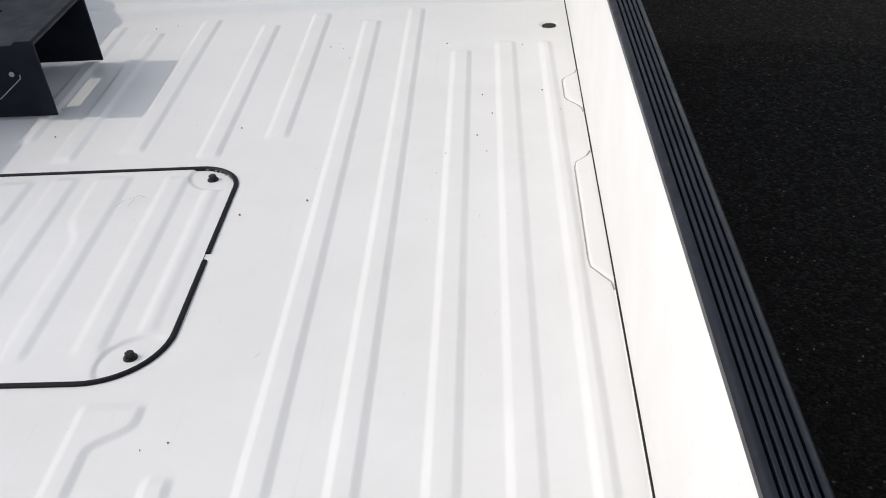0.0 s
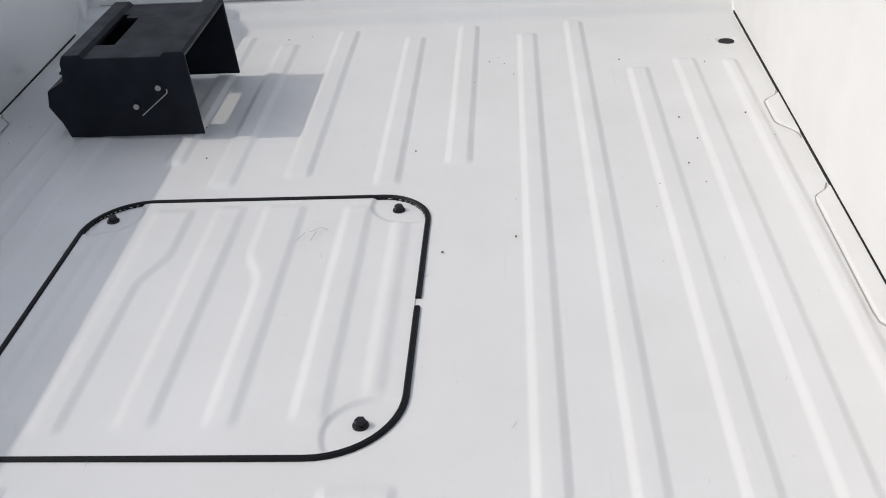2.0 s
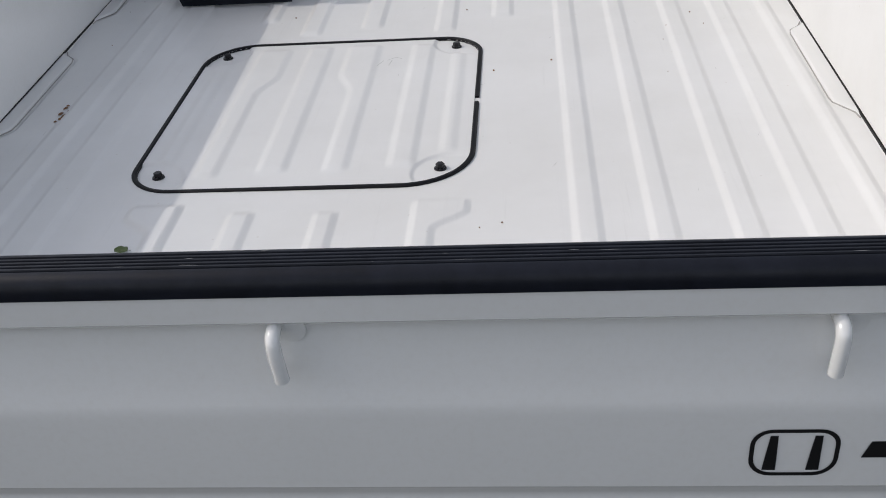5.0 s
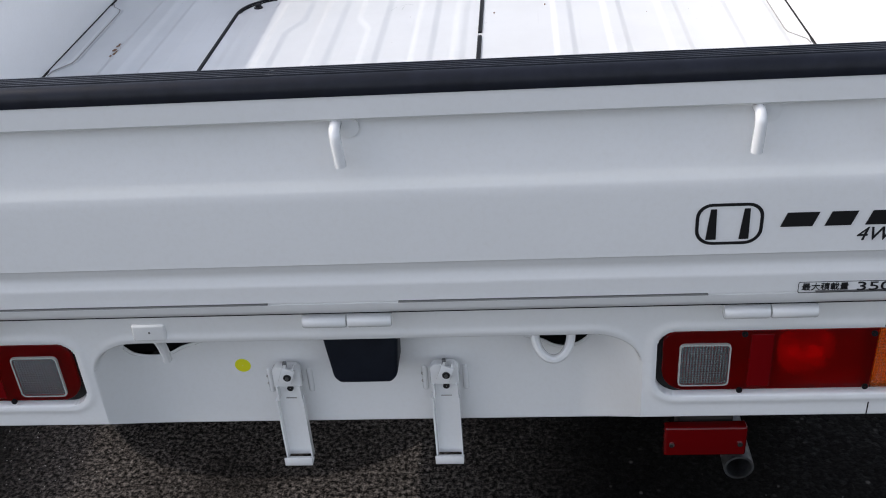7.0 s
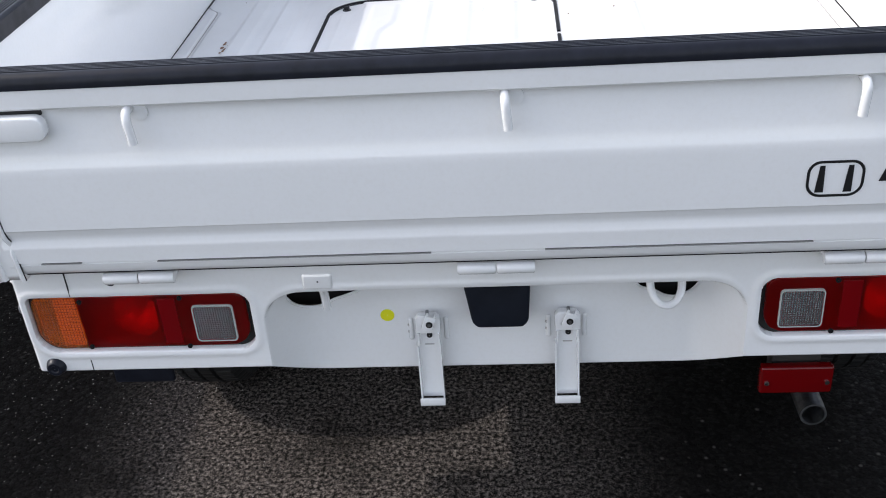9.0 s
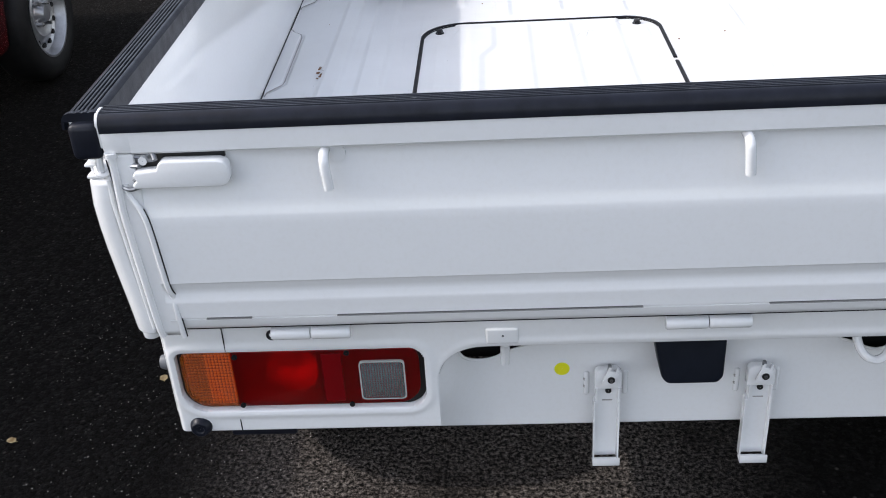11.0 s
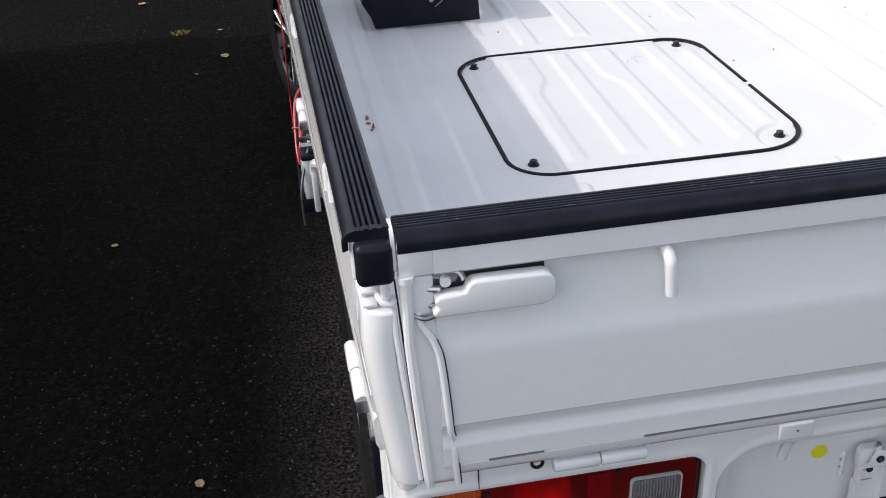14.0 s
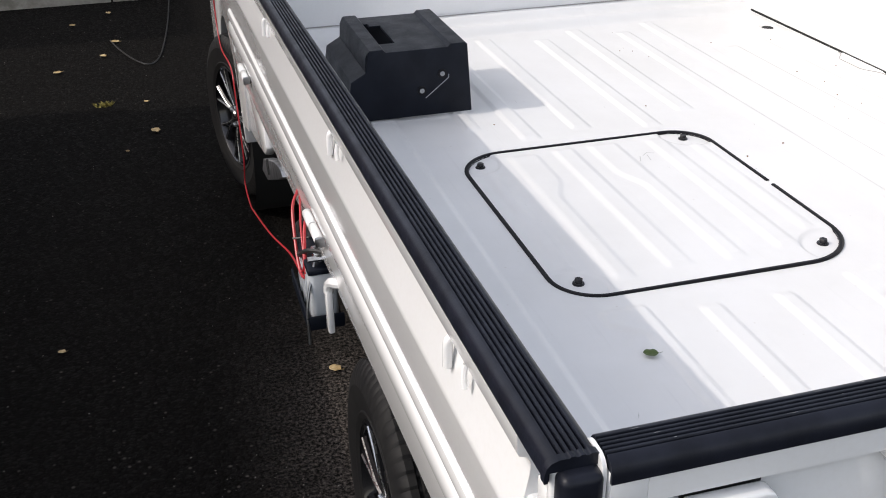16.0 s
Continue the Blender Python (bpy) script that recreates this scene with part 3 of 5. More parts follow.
# tailgate
GATE_L, GATE_R = -0.675, 0.735
GATE_OUT = [(0.003, 0.970), (0.003, 0.941), (0.0, 0.938), (-0.0085, 0.9368), (-0.0100, 0.932), (-0.0095, 0.924), (-0.0010, 0.879), (0.0018, 0.867), (0.0036, 0.8615), (0.0048, 0.8565), (0.0053, 0.848), (0.0046, 0.7725), (0.0036, 0.7714), (0.0031, 0.7690), (0.0006, 0.7630), (-0.0006, 0.7580), (-0.0003, 0.7540), (0.0018, 0.7465), (0.0023, 0.7445), (0.0022, 0.7415), (0.0013, 0.7340), (0.0010, 0.7215), (-0.0022, 0.7204), (-0.0022, 0.7180), (-0.0010, 0.7170), (-0.0026, 0.7080), (-0.0060, 0.7020), (-0.0100, 0.6990)]
GATE_BACK = [(-0.042, 0.6895), (-0.042, 0.70), (-0.034, 0.71), (-0.034, 0.970)]


def tapered(bm, s):
    """The ends of the gate and the posts lean inwards towards the foot; s: the way inwards."""
    for w in bm.verts:
        w.co.x += s * 0.08 * max(0.0, 0.87 - w.co.z)
    return bm


def on_gate(bm, lift=0.0006):
    """Lays flat shapes, drawn at y = 0, onto the sloping outer face of the gate."""
    for w in bm.verts:
        w.co.y -= 0.0046 + (w.co.z - 0.7725) * 0.0093 + lift
    return bm


gate_profile = [(-o, z) for o, z in GATE_OUT] + [(-o, z) for o, z in GATE_BACK]
gate = part("tailgate", prism(gate_profile, "x", GATE_L + 0.030, GATE_R - 0.030), gate_paint, truck, "white steel tailgate, closed, with rope hooks and latches")
part("edge_trim", prism(trim_profile(-0.0042, 0.034, 0.985, 0.020, 0.012, 5, 0.011, 0.0075), "x", GATE_L, GATE_R), rubber, gate, "grooved black rubber edge trim, scraped")
rng_s = random.Random(11)
scr = bmesh.new()
for k in range(64):
    x, y = rng_s.uniform(GATE_L, GATE_R), rng_s.choice((0.0035, 0.0050, 0.0099, 0.0143, 0.0188, 0.0277)) + rng_s.uniform(-0.0006, 0.0006)
    l, wd = rng_s.uniform(0.001, 0.010) * rng_s.random(), rng_s.uniform(0.00015, 0.0005)
    z = 0.9853 if y > 0.009 else 0.9853 - (0.009 - y) * 0.45
    scr.faces.new([scr.verts.new(p) for p in ((x - l, y, z), (x, y - wd, z), (x + l, y + wd * 0.3, z), (x, y + wd, z))])
tagged(part("trim_scrapes", scr, scuffed, gate), "pale scrapes on the rubber", kind="stuff")
for gx, s in ((GATE_L, 1), (GATE_R, -1)):
    a, b = sorted((gx, gx + s * 0.027))
    part("end_plate", tapered(joined(
        rbox((gx + s * 0.015, 0.0117, 0.957), (0.030, 0.029, 0.032), 0.0004),
        prism([(0.000, 0.938), (0.024, 0.940), (0.044, 0.70), (0.044, 0.689), (0.010, 0.689), (0.002, 0.70), (0.001, 0.76), (0.000, 0.80), (-0.002, 0.85), (0.0, 0.90)], "x", min(gx, gx + s * 0.030), max(gx, gx + s * 0.030), 0.003),
    ), s), paint, gate, "white pressed end plate")
    part("end_tongue", prism(round_rect(0.001, 0.034, 0.945, 0.9845, (0.002, 0.002, 0.010, 0.012), 5), "x", min(gx - s * 0.0048, gx - s * 0.0015), max(gx - s * 0.0048, gx - s * 0.0015)), paint, gate)
    bead = [(gx + s * 0.015, 0.001, 0.902), (gx + s * 0.017, -0.001, 0.888), (gx + s * 0.026, -0.004, 0.872), (gx + s * 0.030, -0.006, 0.852), (gx + s * 0.030, -0.006, 0.80), (gx + s * 0.0295, -0.004, 0.766), (gx + s * 0.031, 0.002, 0.750), (gx + s * 0.030, -0.001, 0.735), (gx + s * 0.029, 0.000, 0.694)]
    part("pressed_bead", tapered(tube(smooth_path(bead, 4), 0.0034, 10), s), paint, gate)
    part("bead_gap", tapered(tube(smooth_path([(x + s * 0.0036, y + 0.0008, z) for x, y, z in bead[2:]], 4), 0.0010, 6), s), dark, gate)
    # edge post of the gate
    post = [(gx + s * 0.006, 0.002, 0.938), (gx + s * 0.006, 0.000, 0.90), (gx + s * 0.004, 0.0, 0.82), (gx + s * 0.002, 0.002, 0.72), (gx + s * 0.002, 0.005, 0.694)]
    part("edge_roll", tapered(tube(smooth_path(post, 5), 0.0052, 10), s), paint, gate)
    part("roll_head", disc((gx + s * 0.006, 0.0, 0.938), 0.0075, 0.006, "z", 16), paint, gate)
    part("edge_gap", tapered(tube([(gx - s * 0.0035, 0.006, 0.935), (gx - s * 0.0035, 0.005, 0.70)], 0.0009, 6), s), dark, gate)


def rope_hook(x, lean):
    p = [(x, 0.020, 0.9325), (x, 0.004, 0.9325), (x, -0.004, 0.932), (x + 0.1 * lean, -0.0095, 0.928), (x + 0.25 * lean, -0.0115, 0.920), (x + 0.6 * lean, -0.012, 0.908), (x + lean, -0.012, 0.893)]
    hook = part("rope_hook", tube(smooth_path(p, 5), 0.0058, 12), paint, gate)
    part("hook_foot", disc((x + 0.011, 0.0085, 0.9275), 0.0115, 0.004, "y", 24), paint, hook)


for x, lean in ((-0.434, 0.003), (0.022, 0.003), (0.434, -0.002)):
    rope_hook(x, lean)


def latch(x0, s):
    """A flat lever latch; x0 its hinge end, s the way it points."""
    o = [(x0 + s * 0.018, 0.9005), (x0 + s * 0.116, 0.9005), (x0 + s * 0.1225, 0.903), (x0 + s * 0.1265, 0.909), (x0 + s * 0.1265, 0.924), (x0 + s * 0.1225, 0.930), (x0 + s * 0.116, 0.9325), (x0 + s * 0.054, 0.933), (x0 + s * 0.049, 0.930), (x0 + s * 0.046, 0.9225), (x0 + s * 0.022, 0.921), (x0 + s * 0.018, 0.916), (x0 + s * 0.022, 0.910), (x0 + s * 0.016, 0.905)]
    if s < 0:
        o = o[::-1]
    lever = part("latch", prism(o, "y", -0.012, 0.004, 0.003, 3), paint, gate, "white enamelled latch lever")
    for z in (0.925, 0.908):
        arm = [(x0 - s * 0.004, 0.010, z), (x0 + s * 0.012, 0.004, z - 0.002), (x0 + s * 0.026, -0.003, z)]
        part("latch_link", tube(smooth_path(arm, 4), 0.0032, 8), dull, lever, "bare steel latch link")
    eye = [(x0 + s * (0.020 + 0.009 * math.cos(a)), 0.004, 0.927 + 0.006 * math.sin(a)) for a in (2 * math.pi * k / 16 for k in range(16))]
    part("latch_eye", tube(eye, 0.0022, 8, True), dull, lever, "bare steel eye")
    part("latch_wire", tube(smooth_path([(x0 - s * 0.002, 0.002, 0.900), (x0 + s * 0.010, -0.004, 0.897), (x0 + s * 0.022, -0.004, 0.900)], 4), 0.0026, 8), dull, lever)
    part("rivet", disc((x0 + s * 0.03, 0.004, 0.9300), 0.005, 0.012, "y", 14), paint, lever)
    part("latch_pin", tube(smooth_path([(x0 + s * 0.03, 0.01, 0.936), (x0 + s * 0.042, 0.0, 0.938), (x0 + s * 0.046, -0.006, 0.933)], 4), 0.0028, 8), dull, lever)
    # dark plate put in for the shade behind the lever
    part("latch_shade", prism([(x0 + s * 0.002, 0.9362), (x0 + s * 0.120, 0.9362), (x0 + s * 0.120, 0.9290), (x0 + s * 0.030, 0.9150), (x0 + s * 0.020, 0.9000), (x0 + s * 0.002, 0.9040)][::s], "y", 0.0060, 0.0115), chassis, lever, "dark plate standing for the shade behind the latch")
    part("latch_bracket", prism([(x0 - s * 0.004, 0.936), (x0 + s * 0.044, 0.936), (x0 + s * 0.040, 0.926), (x0 + s * 0.016, 0.924), (x0 + s * 0.012, 0.918), (x0 + s * 0.026, 0.914), (x0 + s * 0.026, 0.902), (x0 - s * 0.004, 0.899)][::s], "y", 0.003, 0.008, 0.0015), dull, lever, "dull steel latch plate")


latch(-0.665, 1)
latch(0.688, -1)
# hinges of the gate
for a, b in ((-0.530, -0.432), (-0.049, 0.053), (0.4225, 0.5235)):
    mid = (a + b) / 2
    for p, q in ((a, mid - 0.0007), (mid + 0.0007, b)):
        h = lathe([(0.0005, p), (0.0075, p), (0.0088, p + 0.002), (0.0088, q - 0.002), (0.0075, q), (0.0005, q)], 18, "x", (0, 0.020, 0.6820))
        part("hinge_barrel", h, paint, gate)
    part("hinge_leaf", rbox((mid, 0.037, 0.676), (b - a - 0.006, 0.030, 0.006), 0.002), paint, gate)

# strips whose grey gives the drain gap its shadow
for a, b in ((-0.60, -0.545), (-0.442, -0.080), (0.066, 0.400), (0.512, 0.66)):
    part("drain_gap", rbox(((a + b) / 2, 0.0002, 0.7192), (b - a, 0.0034, 0.0010), 0), gap_mat, gate, "dark strip for the shadow in the gate's drain gap")

# black strip draws the shadow line below the gate's lower edge
part("foot_shade", rbox(((GATE_L + GATE_R) / 2, 0.026, 0.6975), (GATE_R - GATE_L - 0.07, 0.028, 0.0030), 0.0004), gasket_mat, gate, "thin dark strip for the shadow line under the gate's foot")

# markings on the gate
ring_o = round_rect(0.380, 0.448, 0.7845, 0.8335, (0.018, 0.018, 0.016, 0.016), 6)
ring_i = round_rect(0.3835, 0.4445, 0.788, 0.830, (0.015, 0.015, 0.013, 0.013), 6)
bm = bmesh.new()
vo, vi = [[bm.verts.new((x, 0, z)) for x, z in r] for r in (ring_o, ring_i)]
for i in range(len(vo)):
    j = (i + 1) % len(vo)
    bm.faces.new((vo[i], vo[j], vi[j], vi[i]))
emblem = part("badge_ring", on_gate(bm), decal, gate, "black outline of a badge")
for o in ([(0.391, 0.791), (0.4015, 0.791), (0.4005, 0.827), (0.3945, 0.827)], [(0.4245, 0.791), (0.4345, 0.791), (0.434, 0.827), (0.428, 0.827)]):
    part("badge_bar", on_gate(prism(o, "y", -0.0004, 0.0)), decal, emblem)
for x0, x1 in ((0.465, 0.503), (0.509, 0.541), (0.549, 0.579), (0.587, 0.619)):
    part("decal_bar", on_gate(prism([(x0, 0.804), (x1 - 0.006, 0.804), (x1, 0.8205), (x0 + 0.006, 0.8205)], "y", -0.0004, 0.0)), decal, gate, "black slanted decal bar")
lettering("4WD", 0.0222, pose(0.541, -0.0054, 0.7855, 90 - 0.6, 0, 0), decal, gate, "black decal lettering", 0.3)
fx = round_rect(0.4925, 0.640, 0.7192, 0.7332, (0.002,) * 4, 3)
fi = round_rect(0.4933, 0.6392, 0.7200, 0.7324, (0.0016,) * 4, 3)
bm = bmesh.new()
vo, vi = [[bm.verts.new((x, -0.0018, z)) for x, z in r] for r in (fx, fi)]
for i in range(len(vo)):
    j = (i + 1) % len(vo)
    bm.faces.new((vo[i], vo[j], vi[j], vi[i]))
plate_label = part("load_label", bm, decal, gate, "thin framed payload label")
lettering("最大積載量", 0.0098, pose(0.4960, -0.0018, 0.7232, 90, 0, 0), decal, plate_label, "payload lettering")
lettering("350", 0.0150, pose(0.552, -0.0018, 0.7212, 90, 0, 0) @ Matrix.Diagonal((1.65, 1, 1, 1)), decal, plate_label, "payload figures")

# corner posts of the bed
for s, xo, xi in ((-1, -0.709, -0.680), (1, 0.772, 0.742)):
    o = round_rect(min(xo, xi), max(xo, xi), 0.003, 0.115, (0.022, 0.004, 0.004, 0.014) if s < 0 else (0.004, 0.022, 0.014, 0.004), 10)
    shell_ = prism(o, "z", 0.696, 0.903, 0.010, 5)
    bmesh.ops.subdivide_edges(shell_, edges=[e for e in shell_.edges if abs(e.verts[0].co.z - e.verts[1].co.z) > 0.1], cuts=6)
    for w in shell_.verts:
        w.co.x += s * 0.004 * math.sin(math.pi * min(1, max(0, (w.co.z - 0.70) / 0.2)) ** 1.6)
    post = part("corner_post", tapered(shell_, -s), paint, truck, "white rounded corner post")
    o2 = round_rect(min(xo, xi) + 0.004, max(xo, xi) - 0.004, 0.012, 0.078, (0.010,) * 4, 5)
    part("post_foot", tapered(prism(o2, "z", 0.682, 0.704, 0.003, 2), -s), paint, post)
    edge = [(xi + s * 0.001, 0.006, 0.905), (xi + s * 0.001, 0.004, 0.88), (xi + s * 0.001, 0.004, 0.705)]
    part("post_edge", tapered(tube(edge, 0.0028, 8), -s), paint, post)
    part("catch_plate", rbox((xo - s * 0.004, 0.040, 0.918), (0.004, 0.030, 0.034), 0.0015), paint, post)
    for z in (0.906, 0.920, 0.934):
        part("catch_ear", rbox((xo - s * 0.008, 0.022, z), (0.014, 0.020, 0.0035), 0.0015), paint, post)
    pin_ = [(xi + s * 0.007, 0.030, 0.936), (xi + s * 0.007, 0.014, 0.934), (xi + s * 0.007, 0.008, 0.926), (xi + s * 0.007, 0.009, 0.910)]
    part("catch_pin", tube(smooth_path(pin_, 4), 0.0042, 8), paint, post)
    hook_ = [(xi + s * 0.014, 0.012, 0.918), (xi + s * 0.010, 0.004, 0.914), (xi + s * 0.003, 0.003, 0.912), (xi - s * 0.001, 0.010, 0.914)]
    part("catch_hook", tube(smooth_path(hook_, 4), 0.0034, 8), paint, post)
    # body flange ahead of the post
    fl = [(0.25, 0.64), (0.285, 0.54), (0.33, 0.465), (0.370, 0.455), (0.388, 0.50), (0.405, 0.64)]
    part("body_flange", prism(fl, "x", min(xo - s * 0.012, xo - s * 0.020), max(xo - s * 0.012, xo - s * 0.020), 0.003), paint, post)

# rear body panel: bumper, lamp pockets and number plate recess in one pressing
PL, PR = -0.700, 0.716
X, V = np.meshgrid(np.linspace(PL, PR, 900), np.linspace(0, 1, 170))
MID = 0.005
away = np.abs(X - MID)
inside = 1 - (1 - np.clip((0.336 - away) / 0.075, 0, 1)) ** 2.2                      # number plate bay
low = 0.4945 - 0.058 * inside
Zp = low + (0.688 - low) * V
bend = np.clip((away - 0.276) / 0.06, 0, 1)
sill_z = 0.628 - 0.05 * (1 - np.sqrt(1 - bend**2))
depth = np.full_like(X, 0.051)
depth += 0.069 * inside * ease((sill_z + 0.003 - Zp) / 0.010)
depth -= 0.002 * inside * np.exp(-((Zp - sill_z - 0.010) / 0.005) ** 2)
for s, x0, x1 in ((-1, -0.672, -0.347), (1, 0.357, 0.682)):
    d_in = round_rect_depth(X, Zp, x0, x1, 0.536, 0.633, (0.034, 0.026, 0.022, 0.012) if s < 0 else (0.026, 0.034, 0.012, 0.022))
    depth += 0.060 * ease((d_in - 0.0005) / 0.003)
    depth -= 0.0022 * np.exp(-((d_in + 0.006) / 0.006) ** 2)
depth += (0.03 - 0.012 * inside) * ease((low + 0.011 - Zp) / 0.011) ** 2     # rolled lower edge
depth += 0.05 * ease((PL + 0.026 - X) / 0.026) ** 2 + 0.05 * ease((X - PR + 0.026) / 0.026) ** 2
SLOTS = []
for x0, x1 in ((-0.305, -0.205), (0.198, 0.288)):
    o = [(x0 + 0.002, 0.606), (x0, 0.594), (x0 + 0.006, 0.580), (x0 + 0.018, 0.568), (x0 + 0.034, 0.562), (x0 + 0.050, 0.565), (x0 + 0.064, 0.573), (x0 + 0.082, 0.579), (x1, 0.586), (x1, 0.606)]
    SLOTS.append(o if x0 < 0 else [(x0 + x1 - x, z) for x, z in o][::-1])


def inside_outline(px, pz, o):
    """Which of the points lie in a closed outline."""
    ok = np.zeros(px.shape, bool)
    for (xa, za), (xb, zb) in zip(o, o[1:] + o[:1]):
        ok ^= ((za > pz) != (zb > pz)) & (px < (xb - xa) * (pz - za) / (zb - za + 1e-12) + xa)
    return ok


cx_, cz_ = (X[:-1, :-1] + X[1:, 1:]) / 2, (Zp[:-1, :-1] + Zp[1:, 1:]) / 2
whole = ~(inside_outline(cx_, cz_, SLOTS[0]) | inside_outline(cx_, cz_, SLOTS[1]))
rear = part("rear_panel", grid_mesh("rear_panel", X, depth, Zp, whole), paint, truck, "white pressed rear panel with number plate bay", sharp=55)
part("panel_top", rbox((0.008, 0.0545, 0.680), (1.38, 0.006, 0.014), 0.002), paint, rear)
for s in (-1, 1):
    x = MID + s * 0.70
    part("body_corner", prism([(0.075, 0.69), (0.075, 0.512), (0.09, 0.500), (0.125, 0.50), (0.145, 0.60), (0.14, 0.69)], "x", min(x, x - s * 0.03), max(x, x - s * 0.03), 0.006), paint, rear)
    part("seam", rbox((MID + s * 0.607, 0.0503, 0.659), (0.0010, 0.003, 0.048), 0), dark, rear)
    part("seam", rbox((MID + s * 0.605, 0.0535, 0.519), (0.0015, 0.006, 0.03), 0), dark, rear)
    rub = lathe([(0.0005, -0.0065), (0.005, -0.0065), (0.0065, -0.008), (0.0105, -0.008), (0.0125, -0.006), (0.0155, 0.002), (0.0170, 0.012), (0.0170, 0.03)], 20, "y", (MID + s * 0.660, 0.050, 0.512))
    part("bumper_stop", rub, rubber, rear, "black rubber stop")
    kn = lathe([(0.0005, -0.010), (0.009, -0.010), (0.011, -0.004), (0.011, 0.012)], 16, "x", (MID + s * 0.704, 0.10, 0.585))
    part("side_button", kn if s < 0 else moved(kn, Matrix.Translation((2 * (MID + s * 0.704), 0, 0)) @ Matrix.Diagonal((-1, 1, 1, 1))), knob_grey, rear, "grey rubber side button")
plug = lathe([(0.0005, 0.0010), (0.0040, 0.0010), (0.0050, -0.0010), (0.0066, -0.0018), (0.0076, -0.0006), (0.0078, 0.002)], 20, "y", (-0.5385, 0.0500, 0.658))
part("screw_plug", plug, bolt_mat, rear, "black screw plug")


def tail_lamp(s):
    """Long combined lamp; s -1: the left one, amber outside."""
    def lens(a, b, z0, z1, y0, radii, bev=0.003, thick=0.006):
        a, b = sorted((MID + s * a, MID + s * b))
        if s > 0:
            radii = (radii[1], radii[0], radii[3], radii[2])
        return prism(round_rect(a, b, z0, z1, radii, 6), "y", y0, y0 + thick, bev, 3)
    lamp = part("tail_lamp", lens(0.3595, 0.6035, 0.5425, 0.6300, 0.0535, (0.001, 0.030, 0.018, 0.001)), red_lens, truck, "long tail lamp with red, amber and clear lenses")
    part("amber_lens", lens(0.6045, 0.671, 0.5425, 0.6300, 0.0535, (0.032, 0.001, 0.001, 0.012)), amber_lens, lamp, "ribbed amber indicator lens")
    part("clear_lens", lens(0.380, 0.436, 0.553, 0.611, 0.0503, (0.005,) * 4, 0.0005, 0.0012), clear_lens, lamp, "clear ribbed reversing lens")
    rim_o, rim_i = (round_rect(0.3783, 0.4377, 0.5513, 0.6127, (0.006,) * 4, 5), round_rect(0.380, 0.436, 0.553, 0.611, (0.005,) * 4, 5))
    bm = bmesh.new()
    ro, ri = [[bm.verts.new((MID + s * x, 0.0500, z)) for x, z in r] for r in (rim_o, rim_i)]
    rb = [bm.verts.new((MID + s * x, 0.0535, z)) for x, z in rim_o]
    for k in range(len(ro)):
        q = (k + 1) % len(ro)
        bm.faces.new((ro[k], ro[q], ri[q], ri[k]))
        bm.faces.new((rb[k], rb[q], ro[q], ro[k]))
    gx, gz = np.meshgrid(np.linspace(0.3805, 0.4355, 113), np.linspace(0.5535, 0.6105, 113))
    cell = np.abs(np.sin(np.pi * (gx - 0.3805) / 0.00344)) * np.abs(np.sin(np.pi * (gz - 0.5535) / 0.00356))
    part("lens_back", grid_mesh("lens_back", MID + s * gx, 0.0545 - 0.0032 * cell, gz), lens_back, lamp, "grey prismatic reflector behind the clear lens", sharp=80)
    go, gi = round_rect(0.3515, 0.6765, 0.5368, 0.6335, (0.030, 0.030, 0.014, 0.018), 8), round_rect(0.3635, 0.6685, 0.5455, 0.6270, (0.026, 0.028, 0.010, 0.016), 8)
    bm_g = bmesh.new()
    vo_, vi_ = [[bm_g.verts.new((MID + s * x, 0.0605, z)) for x, z in r] for r in (go, gi)]
    for k in range(len(vo_)):
        q = (k + 1) % len(vo_)
        bm_g.faces.new((vo_[k], vo_[q], vi_[q], vi_[k]))
    part("lamp_gasket", bm_g, dark, lamp, "black sealing strip round the lamp")
    part("lens_rim", bm, decal_grey, lamp, "pale rim of the clear lens")
    # chromed bowls behind the lenses, with their bulbs
    for x, z, r in ((0.530, 0.583, 0.034),):
        bowl = lathe([(0.006, 0.102), (r * 0.5, 0.098), (r * 0.8, 0.090), (r, 0.079)], 32, "y", (MID + s * x, 0, z))
        part("bowl", bowl, chrome, lamp, "chromed reflector bowl")
        part("bulb", lathe([(0.0005, 0.078), (0.006, 0.080), (0.0085, 0.088), (0.006, 0.100)], 16, "y", (MID + s * x, 0, z)), reflector_white, lamp)
    part("inner_reflector", lens(0.460, 0.486, 0.5475, 0.6245, 0.0528, (0.002,) * 4, 0.0005, 0.002), reflex_red, lamp, "brighter red reflex block")
    # white plate added so the inner half of the amber looks brighter
    part("amber_brightener", lens(0.606, 0.641, 0.546, 0.626, 0.0612, (0.003,) * 4, 0, 0.002), reflector_white, lamp, "pale reflector added to brighten the amber lens")
    part("web", lens(0.488, 0.492, 0.543, 0.626, 0.0600, (0.0005,) * 4, 0, 0.03), dark, lamp)
    part("web", lens(0.601, 0.605, 0.543, 0.626, 0.0600, (0.0005,) * 4, 0, 0.03), dark, lamp)
    part("housing", lens(0.350, 0.678, 0.532, 0.637, 0.103, (0.01,) * 4, 0, 0.004), lamp_shell, lamp, "grey lamp housing")
    for x, z in ((0.598, 0.623), (0.598, 0.545), (0.452, 0.6255), (0.452, 0.5425)):
        part("lens_screw", disc((MID + s * x, 0.0525, z), 0.0036, 0.003, "y", 12), bolt_mat, lamp)


tail_lamp(-1)
tail_lamp(1)

